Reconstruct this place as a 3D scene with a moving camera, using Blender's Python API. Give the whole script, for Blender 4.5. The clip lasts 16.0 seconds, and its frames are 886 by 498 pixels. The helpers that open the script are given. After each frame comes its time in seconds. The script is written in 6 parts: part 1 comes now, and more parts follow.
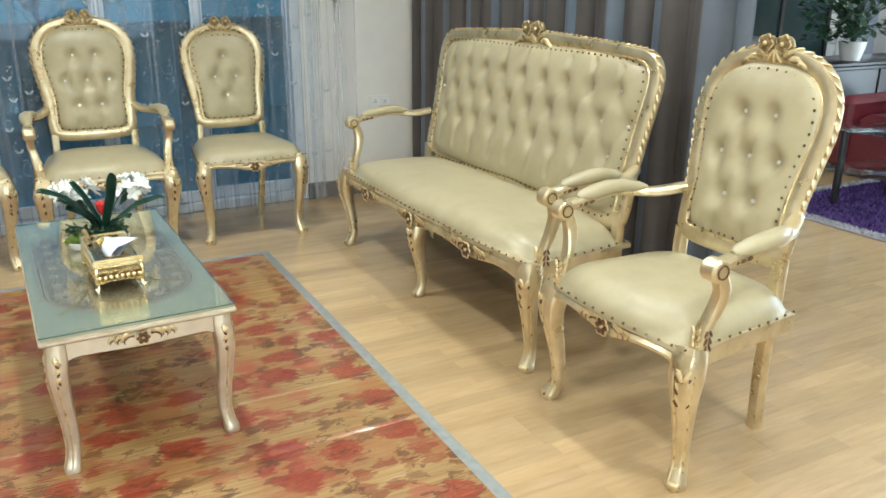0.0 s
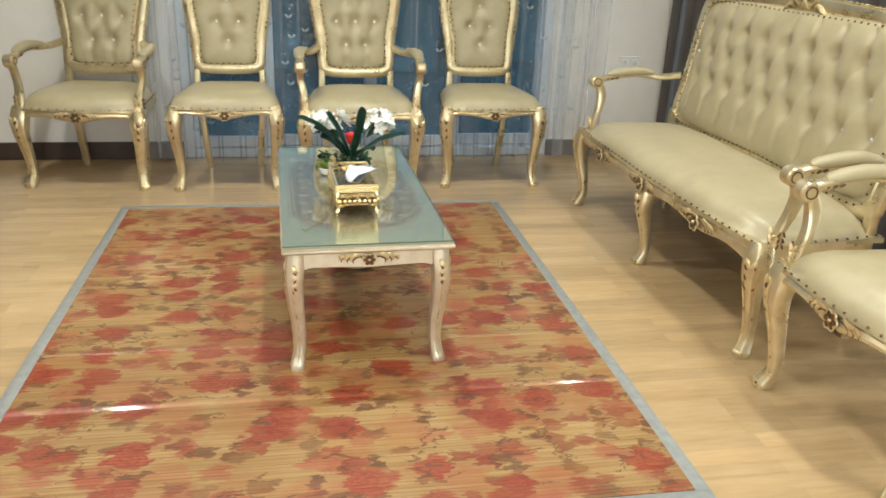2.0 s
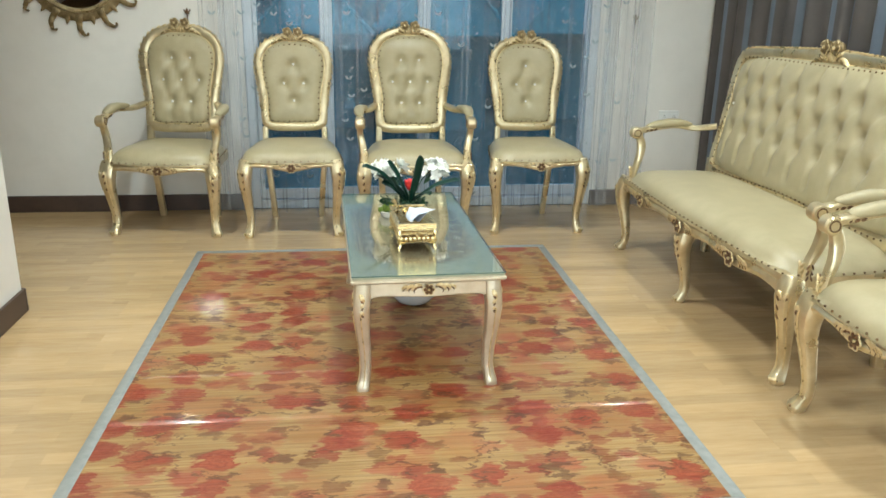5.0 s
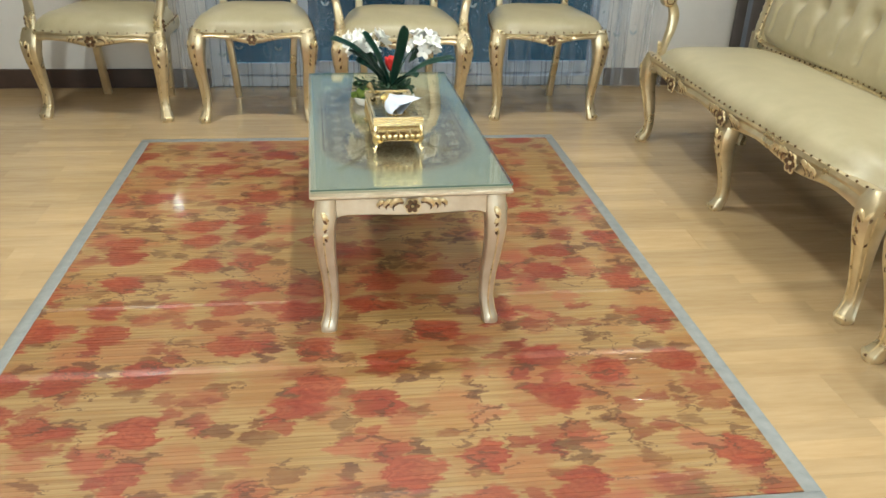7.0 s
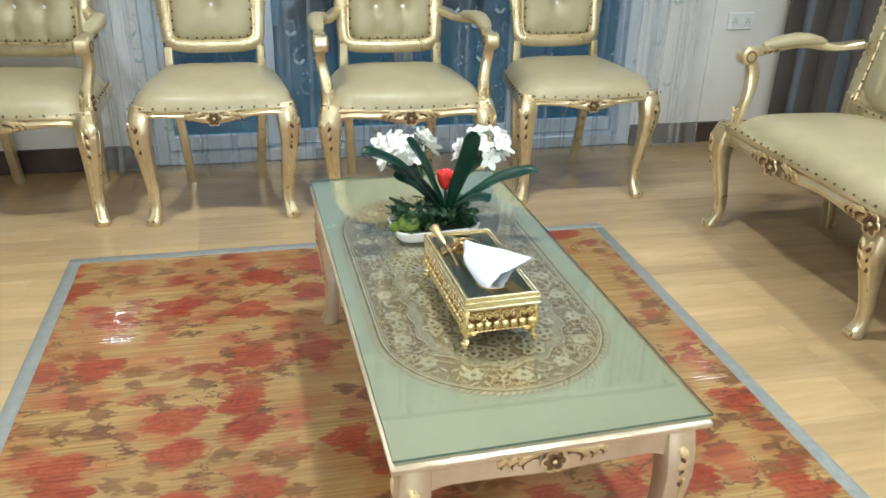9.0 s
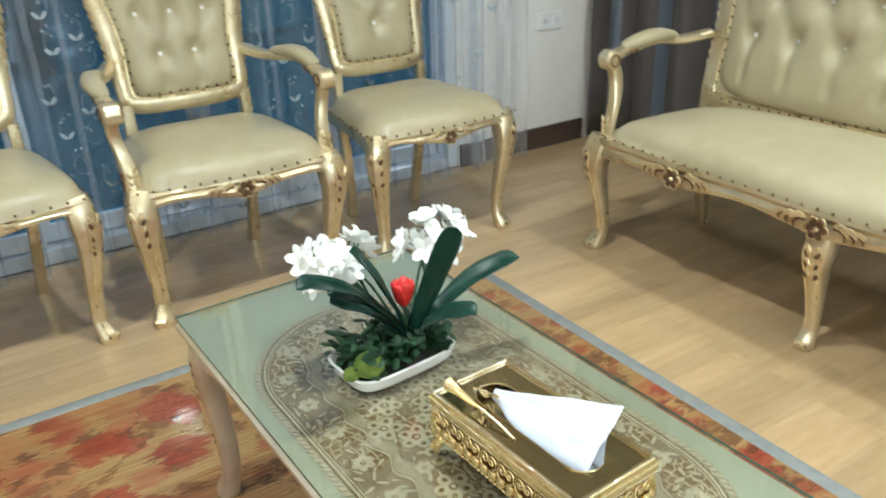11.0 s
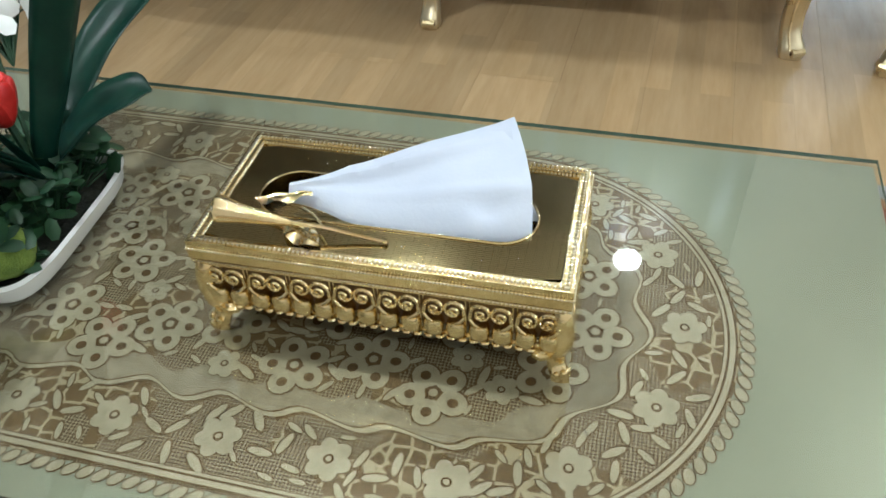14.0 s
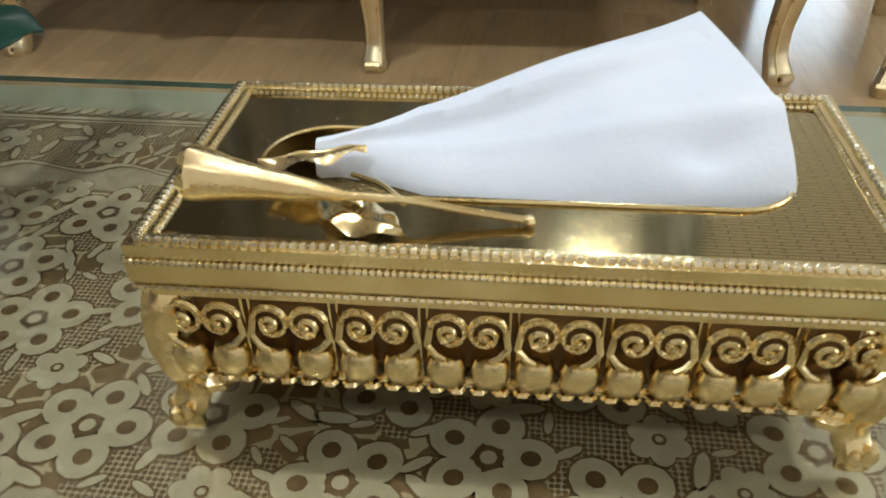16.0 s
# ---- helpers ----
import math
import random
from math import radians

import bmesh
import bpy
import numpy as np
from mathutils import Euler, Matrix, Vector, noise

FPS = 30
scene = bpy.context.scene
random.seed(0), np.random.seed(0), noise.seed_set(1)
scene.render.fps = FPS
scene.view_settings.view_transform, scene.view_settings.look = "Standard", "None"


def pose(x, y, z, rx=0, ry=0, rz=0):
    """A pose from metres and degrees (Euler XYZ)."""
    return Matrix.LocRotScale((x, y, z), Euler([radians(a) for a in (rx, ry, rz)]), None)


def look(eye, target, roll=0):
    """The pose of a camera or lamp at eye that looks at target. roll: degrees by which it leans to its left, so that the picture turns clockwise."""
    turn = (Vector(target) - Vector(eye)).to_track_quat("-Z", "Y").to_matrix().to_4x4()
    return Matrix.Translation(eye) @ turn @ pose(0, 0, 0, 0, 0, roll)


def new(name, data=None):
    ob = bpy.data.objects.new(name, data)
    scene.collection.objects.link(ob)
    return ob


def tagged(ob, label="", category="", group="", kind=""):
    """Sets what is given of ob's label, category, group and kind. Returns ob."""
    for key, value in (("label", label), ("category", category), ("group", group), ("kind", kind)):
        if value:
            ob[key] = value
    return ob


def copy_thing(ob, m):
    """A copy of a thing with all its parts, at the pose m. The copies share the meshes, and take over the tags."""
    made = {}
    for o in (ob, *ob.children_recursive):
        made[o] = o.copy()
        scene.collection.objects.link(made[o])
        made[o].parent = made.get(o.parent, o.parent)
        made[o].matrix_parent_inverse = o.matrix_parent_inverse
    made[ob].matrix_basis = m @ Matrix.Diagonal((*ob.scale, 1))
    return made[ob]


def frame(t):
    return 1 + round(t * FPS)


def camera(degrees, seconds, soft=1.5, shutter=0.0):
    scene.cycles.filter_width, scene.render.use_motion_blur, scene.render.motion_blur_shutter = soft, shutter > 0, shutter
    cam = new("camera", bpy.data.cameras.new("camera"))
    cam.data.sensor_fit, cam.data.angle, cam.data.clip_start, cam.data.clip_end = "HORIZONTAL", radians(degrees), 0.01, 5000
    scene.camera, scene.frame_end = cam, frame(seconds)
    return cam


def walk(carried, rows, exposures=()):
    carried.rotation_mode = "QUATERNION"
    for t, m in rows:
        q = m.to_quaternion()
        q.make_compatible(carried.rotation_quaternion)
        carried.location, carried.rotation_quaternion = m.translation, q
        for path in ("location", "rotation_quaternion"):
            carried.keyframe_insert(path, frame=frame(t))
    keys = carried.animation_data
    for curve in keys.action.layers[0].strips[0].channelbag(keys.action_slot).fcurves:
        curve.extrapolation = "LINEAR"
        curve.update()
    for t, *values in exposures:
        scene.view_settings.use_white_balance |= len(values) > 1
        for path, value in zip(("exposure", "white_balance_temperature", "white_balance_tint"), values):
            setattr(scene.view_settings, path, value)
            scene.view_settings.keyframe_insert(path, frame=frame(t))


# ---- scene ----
cam = camera(58.2, 16.0, soft=1.6, shutter=0.16)
PATH = [
    (0, (-1.087, -4.095, 1.398), (-0.198, -2.418, 0.765), 0.3),
    (0.5, (-1.113, -4.109, 1.407), (-0.183, -2.457, 0.772), -0.3),
    (1, (-1.126, -4.113, 1.406), (-0.291, -2.414, 0.762), -0.4),
    (1.5, (-1.098, -4.113, 1.392), (-0.501, -2.331, 0.708), 0.8),
    (2, (-1.061, -4.146, 1.375), (-0.723, -2.315, 0.643), 2.2),
    (2.5, (-1.057, -4.21, 1.385), (-0.843, -2.351, 0.679), 2.2),
    (3, (-1.046, -4.293, 1.426), (-0.849, -2.393, 0.836), 1.7),
    (5.5, (-1.145, -4.429, 1.357), (-0.89, -2.538, 0.759), 0.3),
    (6, (-1.125, -4.317, 1.332), (-0.845, -2.458, 0.651), 0.1),
    (6.5, (-1.029, -4.024, 1.299), (-0.794, -2.21, 0.49), 0.9),
    (7, (-1.042, -3.775, 1.262), (-0.804, -1.999, 0.375), 1.7),
    (7.5, (-1.147, -3.503, 1.267), (-0.841, -1.758, 0.338), 1.5),
    (8, (-1.144, -3.247, 1.25), (-0.803, -1.518, 0.305), 2.0),
    (8.5, (-1.15, -3.002, 1.254), (-0.773, -1.268, 0.331), 2.7),
    (8.7, (-1.203, -2.898, 1.265), (-0.813, -1.146, 0.381), 2.1),
    (10.8, (-1.446, -2.099, 1.285), (-0.613, -0.457, 0.504), -0.4),
    (11, (-1.475, -2.052, 1.251), (-0.5, -0.52, 0.413), -1.8),
    (11.5, (-1.493, -1.928, 1.197), (-0.268, -0.683, 0.223), -3.2),
    (12, (-1.602, -1.835, 1.162), (-0.239, -0.874, 0.059), -4.8),
    (12.5, (-1.666, -1.771, 1.111), (-0.244, -0.995, -0.061), -5.9),
    (13, (-1.622, -1.72, 1.034), (-0.151, -1.072, -0.157), -4.5),
    (13.5, (-1.461, -1.619, 0.994), (-0.016, -1.054, -0.268), -3.8),
    (14, (-1.353, -1.552, 0.98), (0.034, -1.091, -0.384), -3.3),
    (14.5, (-1.285, -1.455, 0.966), (0.064, -1.153, -0.48), -2.0),
    (15, (-1.27, -1.409, 0.941), (0.108, -1.243, -0.499), 0.3),
    (15.5, (-1.238, -1.382, 0.868), (0.246, -1.226, -0.463), 0.7),
    (16, (-1.196, -1.375, 0.746), (0.387, -1.112, -0.448), -1.3),
]
EXPOSURES = [(0.0, 0.24, 6000, 5), (1.5, 0.25, 6200, 6), (2.3, 0.16, 6550, 9), (3.0, 0.28, 6000, 2), (5.5, 0.20, 6050, 3), (6.5, 0.15, 6350, 7), (7.0, 0.13, 6250, 6), (7.5, 0.32, 6100, 6), (8.0, 0.38, 6000, 5), (8.7, 0.36, 5850, 4),
             (11.0, 0.32, 5750, 4), (11.5, 0.20, 5800, 5), (12.0, -0.24, 5750, 6), (12.5, -0.40, 5500, 5), (13.5, -0.38, 5500, 5), (14.0, -0.38, 5700, 6), (15.0, -0.40, 6050, 9), (16.0, -0.40, 6200, 9)]
walk(cam, [(t, look(eye, target, roll)) for t, eye, target, roll in PATH], EXPOSURES)

# ---------- world, daylight and lamps ----------
world = bpy.data.worlds.new("sky")
scene.world = world
world.use_nodes = True
wn = world.node_tree
sky = wn.nodes.new("ShaderNodeTexSky")
sky.sky_type, sky.sun_disc = "NISHITA", False
sky.sun_elevation, sky.sun_rotation = radians(40), radians(120)
wn.links.new(sky.outputs[0], wn.nodes["Background"].inputs[0])
wn.nodes["Background"].inputs[1].default_value = 0.15

sun_data = bpy.data.lights.new("sun", "SUN")
sun_data.energy, sun_data.angle, sun_data.color = 0.8, radians(12), (1.0, 0.97, 0.92)
sun = new("sun", sun_data)
# azimuth and height as in the sky
sun.matrix_world = look((20, 11.5, 20), (0, 0, 0))

CEIL = 2.7
# place and watts
DOWNLIGHTS = [(-2.25, -0.70, 18), (-0.74, -0.70, 17), (0.755, -0.70, 8), (0.70, -1.34, 2.5), (-2.25, -2.10, 2.5), (-0.74, -2.10, 7),
              (0.67, -2.66, 6), (-2.25, -3.87, 9), (-0.74, -3.87, 17), (0.74, -3.87, 16), (3.2, -1.4, 10)]
LAMP_COLOUR = (0.97, 0.985, 0.93)
for lx, ly, watts in DOWNLIGHTS:
    d = bpy.data.lights.new("downlight_bulb", "AREA")
    d.shape, d.size, d.energy, d.color = "DISK", 0.08, watts, LAMP_COLOUR
    d.spread = radians(140)
    new("downlight_bulb", d).matrix_world = look((lx, ly, CEIL - 0.03), (lx, ly, 0))
# cool lamp near the partition's end, placed by its glint; stem and housing added
SPOT_LAMP = (1.24, -1.53, 2.37)
d = bpy.data.lights.new("spot_lamp_light", "AREA")
d.shape, d.size, d.energy, d.color = "DISK", 0.11, 6, (0.86, 0.95, 1.0)
d.spread = radians(165)
new("spot_lamp_light", d).matrix_world = look((SPOT_LAMP[0], SPOT_LAMP[1], SPOT_LAMP[2] - 0.006), (SPOT_LAMP[0], SPOT_LAMP[1], 0))
# daylight that enters by the big window of the neighbouring room
d = bpy.data.lights.new("daylight_area", "AREA")
d.shape, d.size, d.size_y, d.energy, d.color = "RECTANGLE", 3.4, 2.0, 130.0, (0.80, 0.91, 1.0)
new("daylight_area", d).matrix_world = look((6.10, -2.1, 1.3), (0, -2.1, 1.25))

# added fill lamp in an unseen, made-up window behind the start of the walk
d = bpy.data.lights.new("daylight_area", "AREA")
d.shape, d.size, d.size_y, d.energy, d.color = "RECTANGLE", 3.0, 1.7, 72.0, (0.90, 0.97, 1.0)
new("daylight_area", d).matrix_world = look((-0.6, -7.05, 1.45), (-0.6, 0, 1.0))

# ---------- materials ----------
def mat(name):
    m = bpy.data.materials.new(name)
    m.use_nodes = True
    return m, m.node_tree, m.node_tree.nodes["Principled BSDF"]


def nd(t, kind, **kw):
    n = t.nodes.new(kind)
    for k, v in kw.items():
        n.inputs[k].default_value = v
    return n


def pos(t, sx=1.0, sy=1.0, sz=1.0, world_space=False):
    m = t.nodes.new("ShaderNodeMapping")
    m.inputs["Scale"].default_value = (sx, sy, sz)
    if world_space:
        t.links.new(t.nodes.new("ShaderNodeNewGeometry").outputs["Position"], m.inputs[0])
    else:
        t.links.new(t.nodes.new("ShaderNodeTexCoord").outputs["Object"], m.inputs[0])
    return m.outputs[0]


def noise_of(t, vec, scale, detail=4.0, rough=0.6):
    n = nd(t, "ShaderNodeTexNoise", Scale=scale, Detail=detail, Roughness=rough)
    t.links.new(vec, n.inputs["Vector"])
    return n.outputs["Fac"]


def ramp(t, fac, stops):
    r = t.nodes.new("ShaderNodeValToRGB")
    while len(r.color_ramp.elements) < len(stops):
        r.color_ramp.elements.new(0.5)
    for e, (p, c) in zip(r.color_ramp.elements, stops):
        e.position, e.color = p, (*c, 1.0)
    t.links.new(fac, r.inputs[0])
    return r.outputs[0]


def mixc(t, fac, a, b, mode="MIX"):
    m = t.nodes.new("ShaderNodeMix")
    m.data_type, m.blend_type = "RGBA", mode
    for sock, v in ((m.inputs[0], fac), (m.inputs[6], a), (m.inputs[7], b)):
        if isinstance(v, (int, float)):
            sock.default_value = v
        elif isinstance(v, tuple):
            sock.default_value = (*v, 1.0)
        else:
            t.links.new(v, sock)
    return m.outputs[2]


def op(t, what, a, b=0.0, c=0.0):
    m = t.nodes.new("ShaderNodeMath")
    m.operation = what
    for sock, v in zip(m.inputs, (a, b, c)):
        if isinstance(v, (int, float)):
            sock.default_value = v
        else:
            t.links.new(v, sock)
    return m.outputs[0]


def bump(t, p, height, strength=0.3, distance=0.002):
    b = nd(t, "ShaderNodeBump", Strength=strength, Distance=distance)
    t.links.new(height, b.inputs["Height"])
    t.links.new(b.outputs[0], p.inputs["Normal"])


def simple(name, c1, c2, scale=20.0, rough=(0.4, 0.55), metal=0.0, bumps=0.15, bscale=120.0, coat=0.0, dist=0.001):
    """A surface of two near colours in soft patches, with fine grain in its relief and gloss."""
    m, t, p = mat(name)
    v = pos(t)
    big = noise_of(t, v, scale)
    fine = noise_of(t, v, bscale, 3.0)
    t.links.new(ramp(t, big, [(0.3, c1), (0.7, c2)]), p.inputs["Base Color"])
    r = nd(t, "ShaderNodeMapRange")
    r.inputs["To Min"].default_value, r.inputs["To Max"].default_value = rough
    t.links.new(big, r.inputs["Value"])
    t.links.new(r.outputs[0], p.inputs["Roughness"])
    p.inputs["Metallic"].default_value = metal
    p.inputs["Coat Weight"].default_value = coat
    p.inputs["Coat Roughness"].default_value = 0.12
    if bumps:
        bump(t, p, fine, bumps, dist)
    return m


M_LEATHER = simple("champagne_leatherette", (0.375, 0.32, 0.19), (0.445, 0.385, 0.24), 9.0, (0.30, 0.40), 0.0, 0.12, 420.0, 0.0, 0.0006)
M_FRAME = simple("pale_gold_paint", (0.545, 0.435, 0.245), (0.79, 0.69, 0.47), 9.0, (0.22, 0.36), 0.76, 0.12, 45.0, 0.15)
M_CARVE = simple("bright_gold_carving", (0.56, 0.43, 0.21), (0.86, 0.73, 0.46), 30.0, (0.22, 0.36), 0.6, 0.3, 160.0)
M_DARK = simple("dark_bronze_wash", (0.07, 0.035, 0.015), (0.20, 0.11, 0.05), 60.0, (0.35, 0.6), 0.3, 0.4, 200.0)
M_NAIL = simple("bronze_nail", (0.10, 0.06, 0.03), (0.18, 0.11, 0.05), 50.0, (0.3, 0.4), 0.8, 0.0)
M_CRYSTAL = simple("crystal_button", (0.85, 0.83, 0.78), (0.95, 0.95, 0.92), 50.0, (0.08, 0.15), 0.3, 0.0)
M_CREAM = simple("cream_lacquer", (0.57, 0.49, 0.355), (0.74, 0.67, 0.54), 12.0, (0.26, 0.40), 0.7, 0.12, 80.0, 0.2)
M_TOP = simple("sage_cream_tabletop", (0.32, 0.325, 0.23), (0.37, 0.37, 0.265), 6.0, (0.30, 0.37), 0.36, 0.0)
M_GOLD = simple("polished_gold_plate", (0.80, 0.62, 0.30), (0.94, 0.79, 0.47), 40.0, (0.07, 0.20), 1.0, 0.6, 420.0, 0.0, 0.0005)
M_BEAD = simple("pale_gold_beading", (0.84, 0.74, 0.50), (0.95, 0.89, 0.70), 60.0, (0.10, 0.22), 1.0, 0.3, 420.0, 0.0, 0.0004)
M_BASEB = simple("dark_brown_skirting", (0.055, 0.035, 0.028), (0.085, 0.055, 0.042), 8.0, (0.35, 0.5), 0.0, 0.1, 60.0)
M_WHITE = simple("white_plastic", (0.78, 0.78, 0.76), (0.84, 0.84, 0.82), 10.0, (0.3, 0.4), 0.0, 0.05, 60.0)
M_ALU = simple("white_aluminium", (0.62, 0.66, 0.70), (0.70, 0.74, 0.78), 6.0, (0.3, 0.45), 0.2, 0.05, 60.0)
M_CEIL = simple("white_ceiling_paint", (0.82, 0.82, 0.80), (0.86, 0.86, 0.84), 3.0, (0.7, 0.8), 0.0, 0.1, 150.0)
M_BLACK = simple("black_lacquer", (0.012, 0.012, 0.013), (0.03, 0.03, 0.03), 10.0, (0.25, 0.4), 0.0, 0.05, 80.0)
M_MAROON = simple("maroon_leather", (0.12, 0.012, 0.02), (0.17, 0.02, 0.03), 8.0, (0.35, 0.5), 0.0, 0.15, 250.0)
M_ANTIQUE = simple("antique_bronze_gold", (0.17, 0.12, 0.055), (0.38, 0.28, 0.14), 26.0, (0.35, 0.55), 0.6, 0.4, 140.0)
M_MOSS = simple("green_moss", (0.10, 0.16, 0.02), (0.22, 0.30, 0.05), 60.0, (0.8, 0.95), 0.0, 0.9, 500.0, 0.0, 0.003)
M_LEAF = simple("dark_green_leaf", (0.003, 0.018, 0.012), (0.009, 0.042, 0.027), 25.0, (0.28, 0.42), 0.0, 0.2, 160.0)
M_LEAF.node_tree.nodes["Principled BSDF"].inputs["Specular IOR Level"].default_value = 0.22
M_SPRIG = simple("small_green_foliage", (0.008, 0.036, 0.014), (0.026, 0.082, 0.030), 40.0, (0.45, 0.6), 0.0, 0.2, 160.0)
M_PETAL = simple("white_silk_petal", (0.78, 0.78, 0.72), (0.88, 0.88, 0.85), 30.0, (0.5, 0.6), 0.0, 0.15, 200.0)
M_RED = simple("red_silk_bloom", (0.45, 0.01, 0.01), (0.65, 0.03, 0.02), 40.0, (0.4, 0.55), 0.0, 0.2, 200.0)
M_SOIL = simple("dark_soil", (0.012, 0.014, 0.010), (0.03, 0.032, 0.02), 60.0, (0.8, 0.95), 0.0, 0.8, 160.0, 0.0, 0.004)
M_CERAMIC = simple("white_glazed_ceramic", (0.74, 0.74, 0.72), (0.82, 0.82, 0.80), 14.0, (0.12, 0.2), 0.0, 0.05, 60.0)
M_TISSUE = simple("white_tissue_paper", (0.58, 0.63, 0.74), (0.66, 0.70, 0.79), 12.0, (0.8, 0.9), 0.0, 0.25, 300.0, 0.0, 0.0008)
M_MILKGLASS = simple("milky_glass", (0.50, 0.54, 0.58), (0.62, 0.65, 0.68), 14.0, (0.08, 0.16), 0.0, 0.03, 60.0)
M_STEEL = simple("grey_metal", (0.25, 0.26, 0.27), (0.35, 0.36, 0.37), 10.0, (0.3, 0.4), 0.8, 0.05, 60.0)
M_ROOF = simple("pale_metal_roofing", (0.68, 0.72, 0.72), (0.80, 0.82, 0.80), 0.8, (0.5, 0.7), 0.0, 0.2, 30.0)
M_OUTWALL = simple("grey_yard_wall", (0.22, 0.27, 0.29), (0.42, 0.46, 0.46), 1.2, (0.8, 0.9), 0.0, 0.3, 25.0, 0.0, 0.01)
M_PAVE = simple("grey_yard_paving", (0.14, 0.14, 0.14), (0.22, 0.22, 0.21), 1.5, (0.8, 0.95), 0.0, 0.3, 30.0, 0.0, 0.01)
M_GREYB = simple("grey_fabric_border", (0.20, 0.21, 0.20), (0.27, 0.275, 0.26), 30.0, (0.5, 0.65), 0.0, 0.4, 350.0)
M_CUR_BROWN = simple("taupe_curtain_cloth", (0.075, 0.064, 0.060), (0.105, 0.09, 0.085), 5.0, (0.55, 0.7), 0.0, 0.3, 500.0)
M_CUR_BLUE = simple("slate_blue_curtain_stripe", (0.105, 0.13, 0.165), (0.14, 0.165, 0.21), 5.0, (0.35, 0.5), 0.0, 0.3, 500.0)
M_BOXFILL = simple("box_inside", (0.22, 0.12, 0.045), (0.30, 0.17, 0.07), 20.0, (0.35, 0.5), 0.7, 0.0)


def emit(name, colour, strength):
    m, t, p = mat(name)
    p.inputs["Base Color"].default_value = (*colour, 1)
    p.inputs["Emission Color"].default_value = (*colour, 1)
    p.inputs["Emission Strength"].default_value = strength
    return m


M_BULB = emit("lit_lamp_glass", (1.0, 0.94, 0.84), 40.0)


def wall_paint():
    m, t, p = mat("cream_wall_paint")
    v = pos(t, world_space=True)
    a, b, c = noise_of(t, v, 1.1, 3.0), noise_of(t, v, 9.0, 5.0), noise_of(t, v, 180.0, 2.0)
    col = ramp(t, a, [(0.3, (0.79, 0.755, 0.70)), (0.7, (0.84, 0.81, 0.76))])
    t.links.new(mixc(t, 0.18, col, ramp(t, b, [(0.35, (0.68, 0.65, 0.61)), (0.6, (0.81, 0.78, 0.73))])), p.inputs["Base Color"])
    p.inputs["Roughness"].default_value = 0.55
    bump(t, p, c, 0.15, 0.001)
    return m


M_WALL = wall_paint()


def plank_wood():
    m, t, p = mat("beige_laminate_plank")
    g = t.nodes.new("ShaderNodeObjectInfo")
    shift = t.nodes.new("ShaderNodeVectorMath")
    shift.operation = "SCALE"
    t.links.new(g.outputs["Random"], shift.inputs["Scale"])
    shift.inputs[0].default_value = (7.0, 3.0, 0.0)
    add = t.nodes.new("ShaderNodeVectorMath")
    t.links.new(pos(t, 1.2, 9.0, 1.0, True), add.inputs[0])
    t.links.new(shift.outputs[0], add.inputs[1])
    v = add.outputs[0]
    grain, wide = noise_of(t, v, 6.0, 8.0, 0.65), noise_of(t, v, 1.3, 3.0)
    col = ramp(t, grain, [(0.25, (0.39, 0.255, 0.125)), (0.5, (0.46, 0.317, 0.165)), (0.75, (0.52, 0.372, 0.204))])
    col = mixc(t, 0.35, col, ramp(t, wide, [(0.3, (0.355, 0.235, 0.115)), (0.7, (0.53, 0.39, 0.225))]))
    strip = nd(t, "ShaderNodeTexBrick", Scale=1.0)
    strip.inputs["Color1"].default_value, strip.inputs["Color2"].default_value = (0.80, 0.80, 0.80, 1), (1.12, 1.10, 1.06, 1)
    strip.inputs["Mortar"].default_value = (0.86, 0.84, 0.80, 1)
    strip.inputs["Mortar Size"].default_value, strip.inputs["Brick Width"].default_value, strip.inputs["Row Height"].default_value = 0.0006, 0.42, 0.0655
    strip.offset = 0.37
    t.links.new(pos(t, 1.0, 1.0, 1.0, True), strip.inputs["Vector"])
    col = mixc(t, 0.55, col, strip.outputs["Color"], "MULTIPLY")
    tone = op(t, "MULTIPLY_ADD", g.outputs["Random"], 0.13, 0.94)
    hsv = nd(t, "ShaderNodeHueSaturation")
    t.links.new(tone, hsv.inputs["Value"])
    t.links.new(col, hsv.inputs["Color"])
    t.links.new(hsv.outputs[0], p.inputs["Base Color"])
    rr = nd(t, "ShaderNodeMapRange")
    rr.inputs["To Min"].default_value, rr.inputs["To Max"].default_value = 0.12, 0.22
    t.links.new(grain, rr.inputs["Value"])
    t.links.new(rr.outputs[0], p.inputs["Roughness"])
    bump(t, p, grain, 0.06, 0.001)
    return m


M_PLANK = plank_wood()
M_SEAM = simple("floor_joint", (0.24, 0.165, 0.09), (0.30, 0.21, 0.12), 10.0, (0.6, 0.7), 0.0, 0.0)


